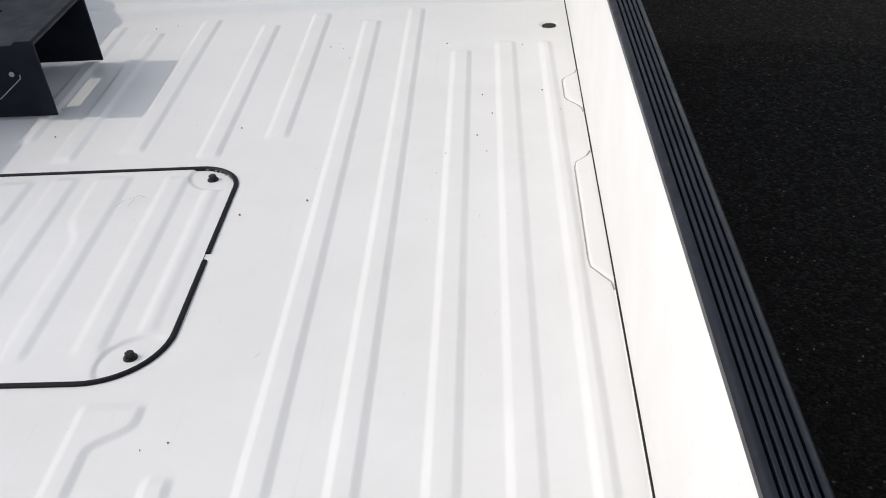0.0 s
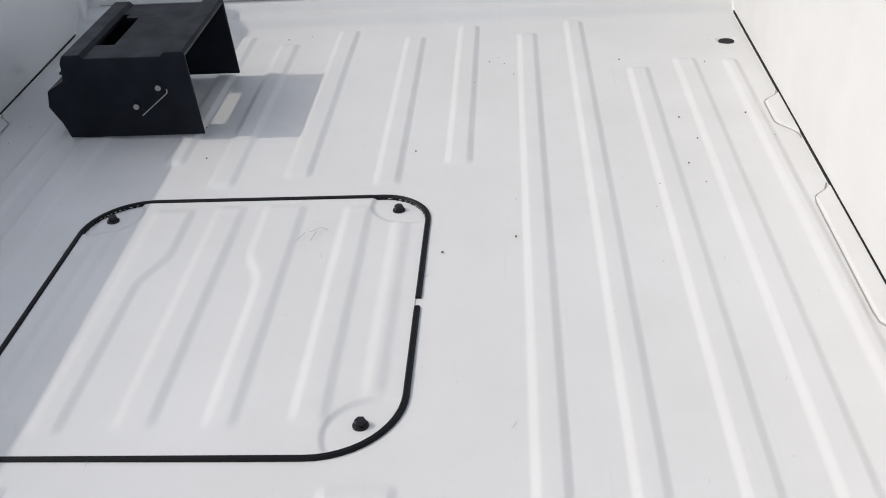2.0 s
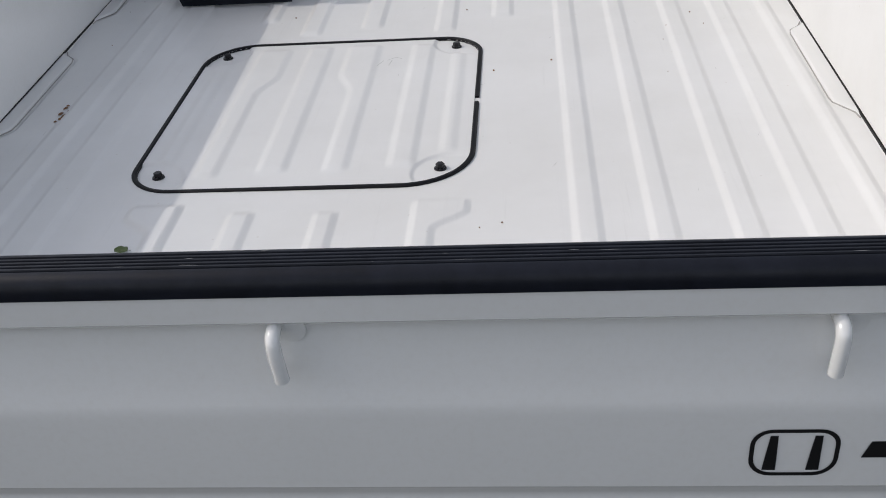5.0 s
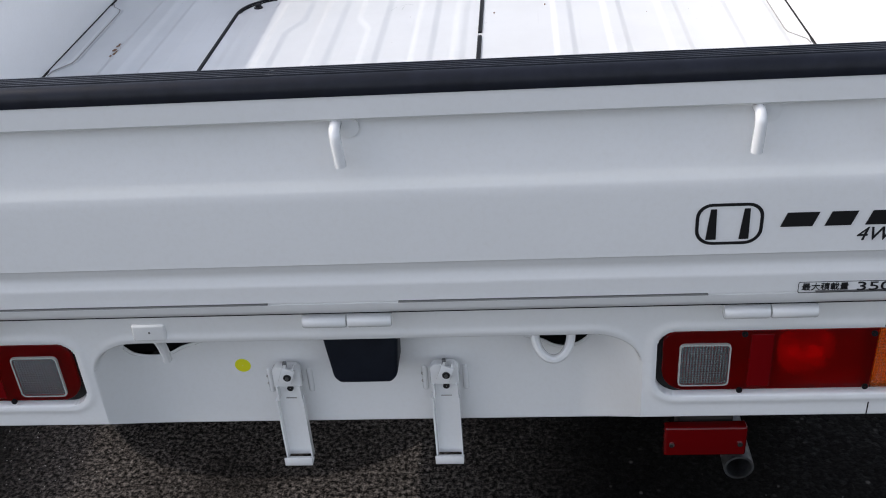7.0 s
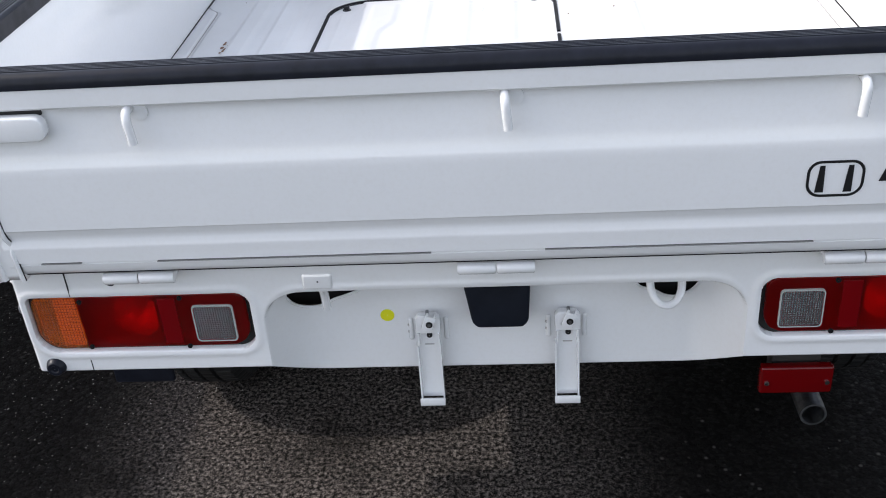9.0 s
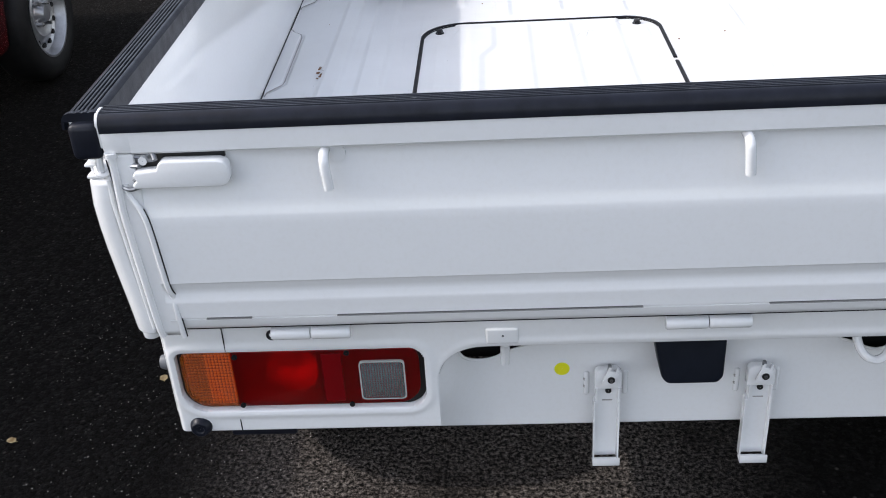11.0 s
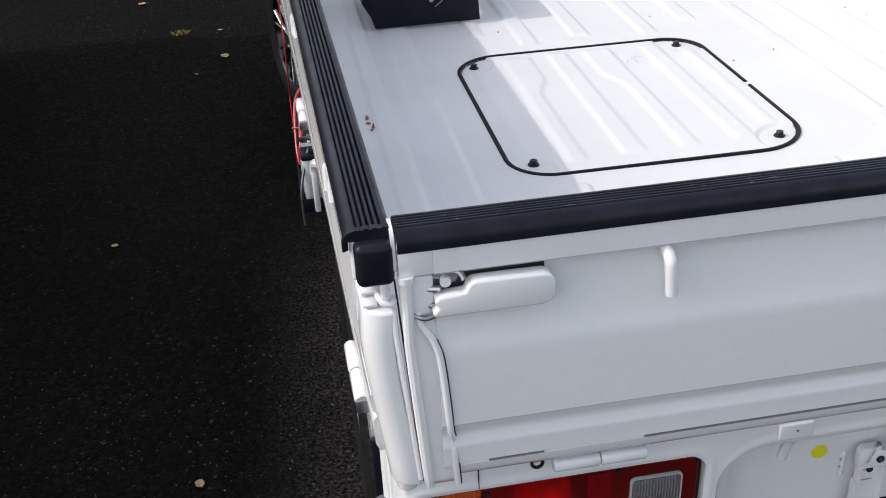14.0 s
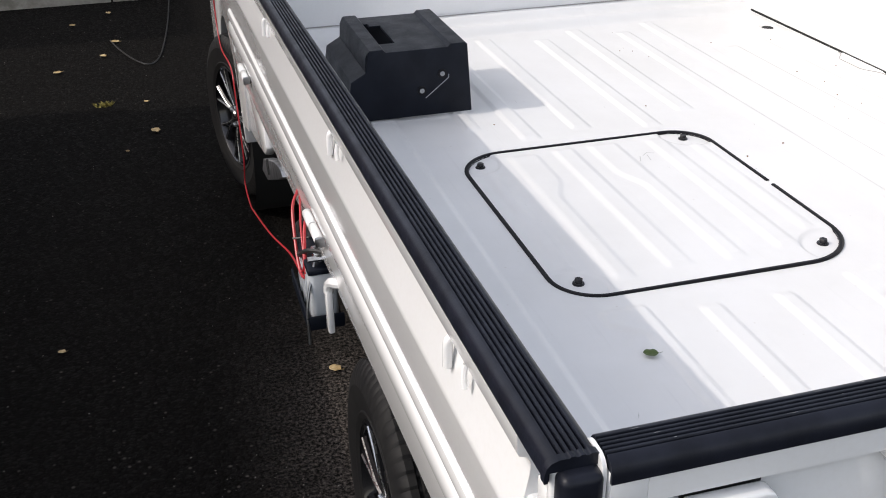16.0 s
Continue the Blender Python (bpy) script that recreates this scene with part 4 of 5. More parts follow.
# number plate bay: brackets, lamp housing, tie-downs, sticker
hood = prism([(-0.053, 0.630), (0.048, 0.630), (0.043, 0.553), (0.035, 0.545), (-0.030, 0.545), (-0.038, 0.552)], "y", 0.092, 0.125, 0.006, 3)
for w in hood.verts:
    w.co.y -= 0.32 * max(0.0, 0.605 - w.co.z) * (w.co.y < 0.11)
part("plate_lamp_housing", hood, plastic, rear, "black number plate lamp housing")
part("sticker", disc((-0.166, 0.1205, 0.541), 0.0105, 0.0016, "y", 28), yellow, rear, "round yellow inspection sticker")
for bx_ in (-0.106, 0.098):
    def strap(x, w, z0, z1):
        """A shallow channel, w wide, from z0 to z1."""
        o = [(x - w, 0.109), (x - w, 0.0965), (x - w + 0.0022, 0.0965), (x - w + 0.0030, 0.1060), (x + w - 0.0030, 0.1060), (x + w - 0.0022, 0.0965), (x + w, 0.0965), (x + w, 0.109)]
        return prism(o, "z", z0, z1)
    bracket = part("plate_bracket", joined(strap(bx_, 0.0180, 0.398, 0.500), strap(bx_ + 0.001, 0.0160, 0.500, 0.522)), paint, truck, "white empty number plate bracket")
    part("bracket_head", joined(prism([(bx_ - 0.0175, 0.520), (bx_ + 0.0195, 0.520), (bx_ + 0.0195, 0.546), (bx_ + 0.014, 0.552), (bx_ - 0.012, 0.552), (bx_ - 0.0175, 0.547)], "y", 0.0995, 0.112, 0.002)), paint, bracket)
    part("bracket_lip", rbox((bx_, 0.0935, 0.3965), (0.038, 0.015, 0.004), 0.001), paint, bracket)
    part("bracket_lip", rbox((bx_, 0.0875, 0.401), (0.038, 0.003, 0.013), 0.001), paint, bracket)
    part("bracket_crease", rbox((bx_ + 0.001, 0.1056, 0.497), (0.014, 0.0015, 0.0016), 0.0004), seam_mat, bracket)
    part("bracket_hole", disc((bx_ + 0.002, 0.1048, 0.514), 0.0042, 0.003, "y", 14), dark, bracket)
    nut = joined(rbox((0, 0, 0), (0.017, 0.0035, 0.024), 0.001), rbox((-0.006, 0.003, 0.012), (0.004, 0.007, 0.009), 0.001), rbox((0.005, 0.003, 0.013), (0.003, 0.007, 0.008), 0.001))
    part("clip_nut", moved(nut, Matrix.Translation((bx_ + 0.003, 0.0940, 0.542)) @ Matrix.Rotation(radians(20), 4, "Y")), paint, bracket, "bent white clip nut")
    part("clip_hole", disc((bx_ + 0.004, 0.0918, 0.541), 0.0050, 0.002, "y", 16), dark, bracket)
    part("clip_screw", lathe([(0.0005, -0.004), (0.0024, -0.004), (0.0028, 0.003)], 10, "y", (bx_ + 0.004, 0.0935, 0.541)), dull, bracket)
    part("clip_end", rbox((bx_ + 0.002, 0.098, 0.5585), (0.005, 0.006, 0.008), 0.0015), dull, bracket, "bare steel clip end")
    for s in (-1, 1):
        part("embossed_rib", rbox((bx_ + s * 0.0265, 0.1210, 0.516), (0.008, 0.008, 0.040), 0.0038, 4), paint, bracket)
    for k in range(2):
        part("spot_weld", disc((bx_ - 0.029, 0.1186, 0.512 + 0.012 * k), 0.0022, 0.002, "y", 10), seam_mat, bracket)
for o in SLOTS:
    rim_line = []
    for x, z in o[1:9]:
        k = np.argmin((X - x) ** 2 + (Zp - z) ** 2)
        rim_line.append((x, float(depth.flat[k]) - 0.0008, z))
    part("slot_lip", tube(smooth_path(rim_line, 4), 0.0021, 8), paint, rear)
    part("slot_depth", rbox((sum(p[0] for p in o) / len(o), 0.150, 0.585), (0.16, 0.006, 0.08), 0.002), dark, rear, "dark hollow behind the slot")
pin = smooth_path([(-0.2430, 0.058, 0.632), (-0.2430, 0.064, 0.622), (-0.2432, 0.070, 0.606), (-0.2434, 0.074, 0.588)], 4)
part("tie_pin", tube(pin, 0.0062, 10), paint, rear)
part("pin_boss", rbox((-0.2465, 0.0515, 0.648), (0.042, 0.0080, 0.024), 0.0036, 4), paint, rear)
part("boss_dimple", disc((-0.2455, 0.0478, 0.649), 0.0014, 0.001, "y", 10), dark, rear)
ringp = [(0.237 - 0.022 * math.cos(a), 0.100 - 0.019 * math.sin(a), 0.598 - 0.026 * math.sin(a)) for a in (math.pi * k / 10 for k in range(11))]
ringp = [(0.215, 0.108, 0.616)] + ringp + [(0.259, 0.108, 0.616)]
part("tie_ring", tube(smooth_path(ringp, 5), 0.0058, 10), paint, rear, "white tie-down ring")
refl = part("rear_reflector", rbox((0.4285, 0.085, 0.4365), (0.104, 0.016, 0.048), 0.004, 3), reflector_mat, truck, "red rear reflector on a bracket under the bumper")
for dx in (-0.042, 0.044):
    part("screw", disc((0.428 + dx, 0.0765, 0.433), 0.0035, 0.003, "y", 12), steel, refl)
part("reflector_bracket", rbox((0.430, 0.11, 0.462), (0.07, 0.03, 0.07), 0.003), chassis, refl)
ex = lathe([(0.019, 0.0), (0.0225, 0.0), (0.0225, 0.30), (0.019, 0.30), (0.019, 0.0)], 24, "y", (0.5205, 0.250, 0.2240))
exhaust = part("exhaust", ex, dull, truck, "dull steel exhaust tail pipe")
part("silencer", moved(lathe([(0.001, -0.2), (0.07, -0.19), (0.075, 0), (0.07, 0.19), (0.001, 0.2)], 24, "x"), Matrix.Translation((0.42, 0.62, 0.30))), chassis, exhaust)

# chassis, under the bed
frame_part = part("chassis_frame", joined(rbox((-0.33, 1.62, 0.53), (0.08, 2.7, 0.11), 0.01), rbox((0.36, 1.62, 0.53), (0.08, 2.7, 0.11), 0.01), rbox((0.015, 0.32, 0.54), (0.8, 0.06, 0.08), 0.01), rbox((0.015, 1.15, 0.54), (1.2, 0.06, 0.08), 0.01), rbox((0.015, 1.9, 0.54), (1.2, 0.06, 0.08), 0.01), rbox((0.1, 1.45, 0.40), (0.6, 0.5, 0.30), 0.05)), chassis, truck, "black chassis frame")
part("axle", tube([(-0.60, 0.775, 0.27), (0.63, 0.775, 0.27)], 0.035, 12), chassis, frame_part)
for s, x in ((-1, -0.50), (1, 0.53)):
    part("mudguard", moved(rbox((x, 0.775, 0.615), (0.24, 0.62, 0.012), 0.004), Matrix.Identity(4)), chassis, frame_part)


# wheels
def wheel(x_face, y, out, steer=0):
    """A light alloy wheel: out -1 when it faces left; steer: degrees turned to the left."""
    R, W = 0.268, 0.15
    c = (0, 0, 0)

    def lug(j, k):
        """Cross grooves in the shoulders, staggered on the two sides."""
        if j in (5, 6, 7, 8):
            return -0.0035 if k % 5 == 0 else 0.0
        if j in (10, 11, 12, 13, 14, 15):
            return -0.003 if k % 5 == 2 else 0.0
        if j in (17, 18, 19, 20):
            return -0.0035 if k % 5 == 0 else 0.0
        return 0.0

    prof = [(0.158, 0.012), (0.170, 0.004), (0.178, 0.001), (0.181, 0.003), (0.225, -0.004), (0.247, 0.002), (0.258, 0.008), (0.266, 0.016), (R - 0.002, 0.028), (R - 0.007, 0.0295), (R - 0.007, 0.0345), (R, 0.036), (R, 0.058), (R - 0.007, 0.0595), (R - 0.007, 0.0645), (R, 0.066), (R, 0.090), (R - 0.007, 0.0915), (R - 0.007, 0.0965), (R - 0.001, 0.098), (0.266, 0.130), (0.25, 0.145), (0.2, 0.15), (0.158, 0.14)]
    m = Matrix.Translation((x_face, y, 0.27)) @ Matrix.Rotation(radians(steer), 4, "Z") @ (Matrix.Identity(4) if out < 0 else Matrix.Diagonal((-1, 1, 1, 1)))
    tyre = part("wheel", moved(lathe(prof, 360, "x", c, lug), m), tyre_mat, truck, "black tyre on a black and polished alloy wheel", sharp=22)
    barrel = lathe([(0.160, 0.010), (0.166, 0.006), (0.160, 0.004), (0.155, 0.012), (0.148, 0.05), (0.146, 0.13)], 64, "x", c)
    rimo = part("rim", moved(barrel, m), rim_black, tyre, "black alloy rim")
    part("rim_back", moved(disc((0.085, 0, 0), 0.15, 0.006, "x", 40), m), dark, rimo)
    spokes = 7
    for k in range(spokes):
        a = 2 * math.pi * k / spokes + 0.25
        for o in (-0.16, 0.16):
            p = [(0.026 if r < 0.05 else 0.022 - 0.07 * (r - 0.05), r * math.cos(a + o * (r / 0.155)), r * math.sin(a + o * (r / 0.155))) for r in (0.038, 0.075, 0.115, 0.154)]
            part("spoke", moved(tube(smooth_path(p, 3), 0.0085, 6), m), rim_black, rimo)
            q = [(x - 0.0068, yy, zz) for x, yy, zz in p]
            part("spoke_face", moved(tube(smooth_path(q, 3), 0.0034, 6), m), steel, rimo, "polished spoke edge")
    part("hub", moved(lathe([(0.0005, 0.012), (0.022, 0.013), (0.026, 0.018), (0.048, 0.028), (0.052, 0.05)], 28, "x", c), m), rim_black, rimo)
    part("hub_cap", moved(lathe([(0.0005, 0.008), (0.018, 0.009), (0.0225, 0.014)], 24, "x", c), m), steel, rimo, "polished hub cap")
    for k in range(4):
        a = math.pi / 2 * k + 0.4
        part("wheel_nut", moved(lathe([(0.0005, 0.008), (0.007, 0.009), (0.009, 0.014), (0.009, 0.03)], 6, "x", (0, 0.036 * math.cos(a), 0.036 * math.sin(a))), m), steel, rimo)
    return tyre


FRONT_AXLE, REAR_AXLE = 2.73, 0.750
wheel(-0.700, REAR_AXLE, -1)
wheel(0.735, REAR_AXLE, 1)
wheel(-0.742, FRONT_AXLE, -1, 13)
wheel(0.765, FRONT_AXLE, 1, 13)

flap = part("mud_flap", rbox((-0.645, 0.300, 0.40), (0.11, 0.012, 0.225), 0.005), rubber, truck, "black rubber mud flap behind the rear wheel")
part("flap_bolt", disc((-0.645, 0.293, 0.49), 0.008, 0.010, "y", 14), dull, flap)
flap = part("mud_flap", rbox((0.70, 0.40, 0.40), (0.13, 0.012, 0.30), 0.005), rubber, truck, "black rubber mud flap behind the rear wheel")


# ---- the cab ----
CL, CR, CB, CF = -0.728, 0.768, 2.235, 3.42
arch = [(FRONT_AXLE + 0.325 * math.cos(a), 0.27 + 0.325 * math.sin(a)) for a in (radians(k) for k in range(4, 178, 9))]
side_outline = [(CB, 0.40), (CB, 1.25), (CB + 0.03, 1.70), (CB + 0.10, 1.77), (3.0, 1.77), (3.10, 1.70), (3.34, 1.05), (CF, 0.95), (CF + 0.02, 0.62), (CF, 0.33), (FRONT_AXLE + 0.33, 0.33)] + arch + [(FRONT_AXLE - 0.33, 0.36)]
cab = part("cab", joined(
    prism(side_outline, "x", CL, CL + 0.05, 0.012, 2), prism(side_outline, "x", CR - 0.05, CR, 0.012, 2),
    prism([(CB, 0.62), (CB, 1.25), (CB + 0.03, 1.70), (CB + 0.10, 1.768), (3.0, 1.768), (3.10, 1.70), (3.34, 1.05), (CF, 0.95), (CF + 0.02, 0.62), (CF, 0.36), (CF - 0.06, 0.36), (CF - 0.06, 0.62)], "x", CL + 0.045, CR - 0.045)), paint, truck, "white two-seat cab with steel front")
wall = prism([(BED_FRONT + 0.03, 0.655), (BED_FRONT + 0.035, 0.69), (BED_FRONT + 0.045, 0.70), (BED_FRONT + 0.045, 0.99), (BED_FRONT + 0.06, 1.0), (BED_FRONT + 0.085, 1.0), (BED_FRONT + 0.085, 0.655)], "x", foot_left(BED_FRONT) - 0.01, foot_right(BED_FRONT) + 0.01)
front_wall = part("bed_front_wall", wall, paint, truck, "white front wall of the load bed")
part("wall_foot_seam", rbox((0.015, BED_FRONT + 0.0415, 0.6985), (1.42, 0.003, 0.002), 0), seam_mat, front_wall)
for sx in (foot_left(BED_FRONT) + 0.006, foot_right(BED_FRONT) - 0.006):
    part("corner_gusset", rbox((sx, BED_FRONT + 0.02, 0.80), (0.022, 0.04, 0.30), 0.006), paint, front_wall)
part("windscreen", prism([(3.005 + 0.10, 1.675), (3.335, 1.07), (3.345, 1.075), (3.115, 1.68)], "x", CL + 0.09, CR - 0.09), glass, cab, "dark windscreen")
part("rear_window", rbox((0.02, CB + 0.012, 1.45), (1.05, 0.02, 0.34), 0.02), glass, cab, "dark rear window")
for s, x in ((-1, CL), (1, CR)):
    part("side_window", prism([(CB + 0.22, 1.12), (CB + 0.22, 1.64), (2.98, 1.64), (3.20, 1.12)], "x", min(x - 0.001 * s * -1, x - s * 0.006), max(x + s * 0.001, x - s * 0.006), 0.002), glass, cab, "dark side window")
    part("door_seam", rbox((x + s * 0.0005, CB + 0.17, 1.05), (0.002, 0.004, 1.15), 0), dark, cab)
    part("door_handle", rbox((x + s * 0.008, CB + 0.26, 1.02), (0.016, 0.12, 0.028), 0.006), rubber, cab, "black door handle")
    part("head_lamp", rbox((x - s * 0.16, CF + 0.012, 0.74), (0.22, 0.03, 0.14), 0.02), clear_lens, cab, "clear head lamp")
    part("mirror", rbox((x + s * 0.09, 3.12, 1.25), (0.10, 0.04, 0.17), 0.015), rubber, cab, "black door mirror")
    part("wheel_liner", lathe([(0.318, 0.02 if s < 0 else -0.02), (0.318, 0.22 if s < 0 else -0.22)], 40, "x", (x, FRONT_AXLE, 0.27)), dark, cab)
part("front_bumper", rbox((0.02, CF + 0.02, 0.42), (1.40, 0.08, 0.16), 0.02), paint, cab)
# sill behind the front wheel, with its mud flap bracket
sill = [(2.46, 0.62), (2.16, 0.62), (1.99, 0.60), (1.86, 0.555), (1.83, 0.505), (1.88, 0.470), (1.99, 0.445), (2.12, 0.42), (2.26, 0.40), (2.38, 0.43), (2.43, 0.52)]
part("cab_sill", prism(sill, "x", -0.722, -0.696, 0.008, 2), paint, cab, "white sill end behind the front wheel")
brk = part("stay_bracket", prism([(1.86, 0.470), (1.62, 0.560), (1.50, 0.592), (1.46, 0.588), (1.55, 0.545), (1.80, 0.438), (1.92, 0.415)], "x", -0.728, -0.70, 0.003), dull, cab, "grey steel stay")
part("stay_hole", disc((-0.7285, 1.745, 0.495), 0.019, 0.004, "x", 20), dark, brk, "dark round hole")

# guard stay and battery tray under the left of the bed
stay = part("guard_stay", joined(
    rbox((-0.722, 0.965, 0.556), (0.012, 0.022, 0.090), 0.004, 2),
    tube(smooth_path([(-0.722, 0.965, 0.59), (-0.720, 0.955, 0.610), (-0.712, 0.93, 0.622), (-0.690, 0.90, 0.63)], 5), 0.009, 10)), paint, frame_part, "white bent guard stay")
tray = thing("battery", (-0.69, 1.14, 0.464), "grey battery in a black tray slung under the truck bed", "battery")
case = prism(round_rect(-0.742, -0.690, 1.055, 1.215, (0.012,) * 4, 4), "z", 0.475, 0.572, 0.004, 2)
part("case", case, battery_mat, tray, "grey translucent battery case")
part("lid", rbox((-0.716, 1.135, 0.577), (0.054, 0.160, 0.012), 0.004), plastic, tray, "black battery lid")
for yy in (1.09, 1.13, 1.17):
    part("case_rib", rbox((-0.7425, yy, 0.52), (0.003, 0.006, 0.08), 0.001), battery_mat, tray)
part("tray", joined(rbox((-0.718, 1.14, 0.470), (0.068, 0.19, 0.008), 0.002), rbox((-0.750, 1.14, 0.482), (0.004, 0.19, 0.026), 0.0015), rbox((-0.718, 1.046, 0.482), (0.068, 0.004, 0.026), 0.0015)), plastic, tray, "black battery tray")
for yy in (1.09, 1.19):
    part("terminal", lathe([(0.0005, 0.612), (0.008, 0.611), (0.009, 0.584)], 14, "z", (-0.715, yy, 0)), dull, tray)
part("clamp", rbox((-0.715, 1.09, 0.600), (0.026, 0.034, 0.012), 0.003), steel, tray, "steel terminal clamp")
part("clamp_bolt", lathe([(0.0005, -0.022), (0.005, -0.022), (0.005, 0.022), (0.0005, 0.022)], 6, "x", (-0.718, 1.065, 0.600)), steel, tray)
part("hold_down", tube(smooth_path([(-0.750, 1.045, 0.44), (-0.748, 1.05, 0.52), (-0.725, 1.075, 0.595)], 4), 0.003, 8), dull, tray)
part("dark_lead", tube(smooth_path([(-0.715, 1.22, 0.605), (-0.738, 1.20, 0.600), (-0.744, 1.15, 0.57), (-0.735, 1.10, 0.60), (-0.70, 1.05, 0.615)], 6), 0.0045, 8), black_wire, tray)
cable = thing("jump_cable", (-0.755, 2.0, 0.33), "thin red cable hanging from the cab to the battery", "cable")
run = [(-0.742, 2.79, 0.80), (-0.745, 2.80, 0.70), (-0.747, 2.83, 0.60), (-0.748, 2.72, 0.51), (-0.748, 2.36, 0.55), (-0.748, 2.30, 0.47), (-0.748, 2.27, 0.397), (-0.748, 2.25, 0.31), (-0.750, 2.28, 0.225), (-0.750, 2.16, 0.212), (-0.750, 2.03, 0.247), (-0.749, 1.63, 0.377), (-0.748, 1.26, 0.515), (-0.746, 1.13, 0.545), (-0.742, 1.10, 0.575), (-0.735, 1.16, 0.62), (-0.722, 1.24, 0.645)]
part("lead", tube(smooth_path(run, 8), 0.0022, 8), red_wire, cable)
run2 = [(-0.722, 1.26, 0.648), (-0.740, 1.22, 0.630), (-0.747, 1.16, 0.578), (-0.747, 1.12, 0.548), (-0.742, 1.09, 0.556), (-0.736, 1.12, 0.60), (-0.725, 1.16, 0.632), (-0.70, 1.18, 0.64)]
part("loop", tube(smooth_path(run2, 8), 0.0030, 8), red_wire, cable)
part("tie", tube([(-0.752, 1.155, 0.600), (-0.725, 1.14, 0.605)], 0.0022, 6), black_wire, cable, "black cable tie")

# ---- black cover lying in the bed ----
cover = thing("plastic_cover", (-0.42, 1.68, FLOOR), "black moulded plastic cover upside on the bed floor", "cover")
Y0, Y1, ZB, ZT = 1.532, 1.822, 0.662, 0.815


# two end cheeks and a moulded roof with a hand slot; the end towards the middle of the bed is open
CROWN = [(-0.519, ZT - 0.002), (-0.515, ZT + 0.002), (-0.487, ZT + 0.002), (-0.480, ZT - 0.005), (-0.345, ZT - 0.005), (-0.338, ZT + 0.002), (-0.306, ZT + 0.002), (-0.301, ZT - 0.002)]
cheek = [(-0.536, ZB), (-0.291, ZB)] + CROWN[::-1] + [(-0.526, 0.770), (-0.558, 0.752), (-0.563, 0.722), (-0.545, 0.690)]
front_cheek = part("front_cheek", prism(cheek, "y", Y0, Y0 + 0.006, 0.0018, 2), plastic, cover)
back_cheek = part("back_cheek", prism(cheek, "y", Y1 - 0.006, Y1, 0.0018, 2), plastic, cover)


def crown(points, y0, y1):
    """A length of the roof, 5 mm thick, under the given crown line."""
    return prism(points + [(x, z - 0.005) for x, z in points[::-1]], "y", y0, y1)


S0, S1, SL, SR = 1.598, 1.762, -0.481, -0.445
part("roof", joined(crown(CROWN, Y0 + 0.003, S0), crown(CROWN, S1, Y1 - 0.003), crown(CROWN[:3] + [(SL, ZT - 0.004)], S0, S1), crown([(SR, ZT - 0.005)] + CROWN[4:], S0, S1), crown([(-0.470, ZT - 0.005), (SR, ZT - 0.005)], S1 - 0.020, S1)), plastic, cover, "black roof with an oblong slot")
shoulder = [(-0.519, ZT - 0.002), (-0.524, ZT - 0.012), (-0.526, 0.770), (-0.558, 0.752), (-0.563, 0.722), (-0.545, 0.690), (-0.536, ZB)]
part("stepped_end", prism(shoulder + [(x + 0.006, z) for x, z in shoulder[::-1]], "y", Y0 + 0.004, Y1 - 0.004), plastic, cover)
for y, n, on in ((Y0, -1, front_cheek), (Y1, 1, back_cheek)):
    for x, z in ((-0.404, 0.719), (-0.358, 0.753)):
        part("eyelet_pad", disc((x, y, z), 0.0105, 0.003, "y", 20), gasket_mat, on)
        part("eyelet", disc((x, y + n * 0.001, z), 0.0052, 0.003, "y", 16), eyelet_mat, on, "pale hole through the cheek")
    slit = [(-0.396, y + n * 0.0004, 0.702), (-0.370, y + n * 0.0004, 0.7225), (-0.344, y + n * 0.0004, 0.743), (-0.3435, y + n * 0.0004, 0.7505)]
    part("slit_edge", tube(slit, 0.0011, 6), eyelet_mat, on, "bright worn edge of a slit")

# ---- small things on the bed and the ground ----
def leaf(name, at, size, mat, label, turn=0, curl=0.25, parent=None):
    """A single leaf with a midrib fold and pointed ends."""
    bm = bmesh.new()
    n = 9
    rows = []
    for i in range(n):
        t = i / (n - 1)
        w = 0.42 * math.sin(math.pi * t) ** 0.8 * (1 + 0.18 * math.sin(9 * t))
        z = curl * (t - 0.5) ** 2
        rows.append([bm.verts.new((u * w, t - 0.5, z + abs(u) * w * 0.35)) for u in (-1, -0.5, 0, 0.5, 1)])
    for a, b in zip(rows, rows[1:]):
        for k in range(4):
            bm.faces.new((a[k], a[k + 1], b[k + 1], b[k]))
    st_ = tube([(0, -0.5, curl * 0.25), (0.04, -0.75, curl * 0.4)], 0.012, 5)
    ob = part(name, joined(bm, st_), mat)
    md = ob.modifiers.new("thickness", "SOLIDIFY")
    md.thickness = 0.02
    ob.matrix_world = Matrix.Translation(at) @ Matrix.Rotation(radians(turn), 4, "Z") @ Matrix.Diagonal((size, size, size, 1))
    return tagged(ob, label, "leaf", "fallen leaves")


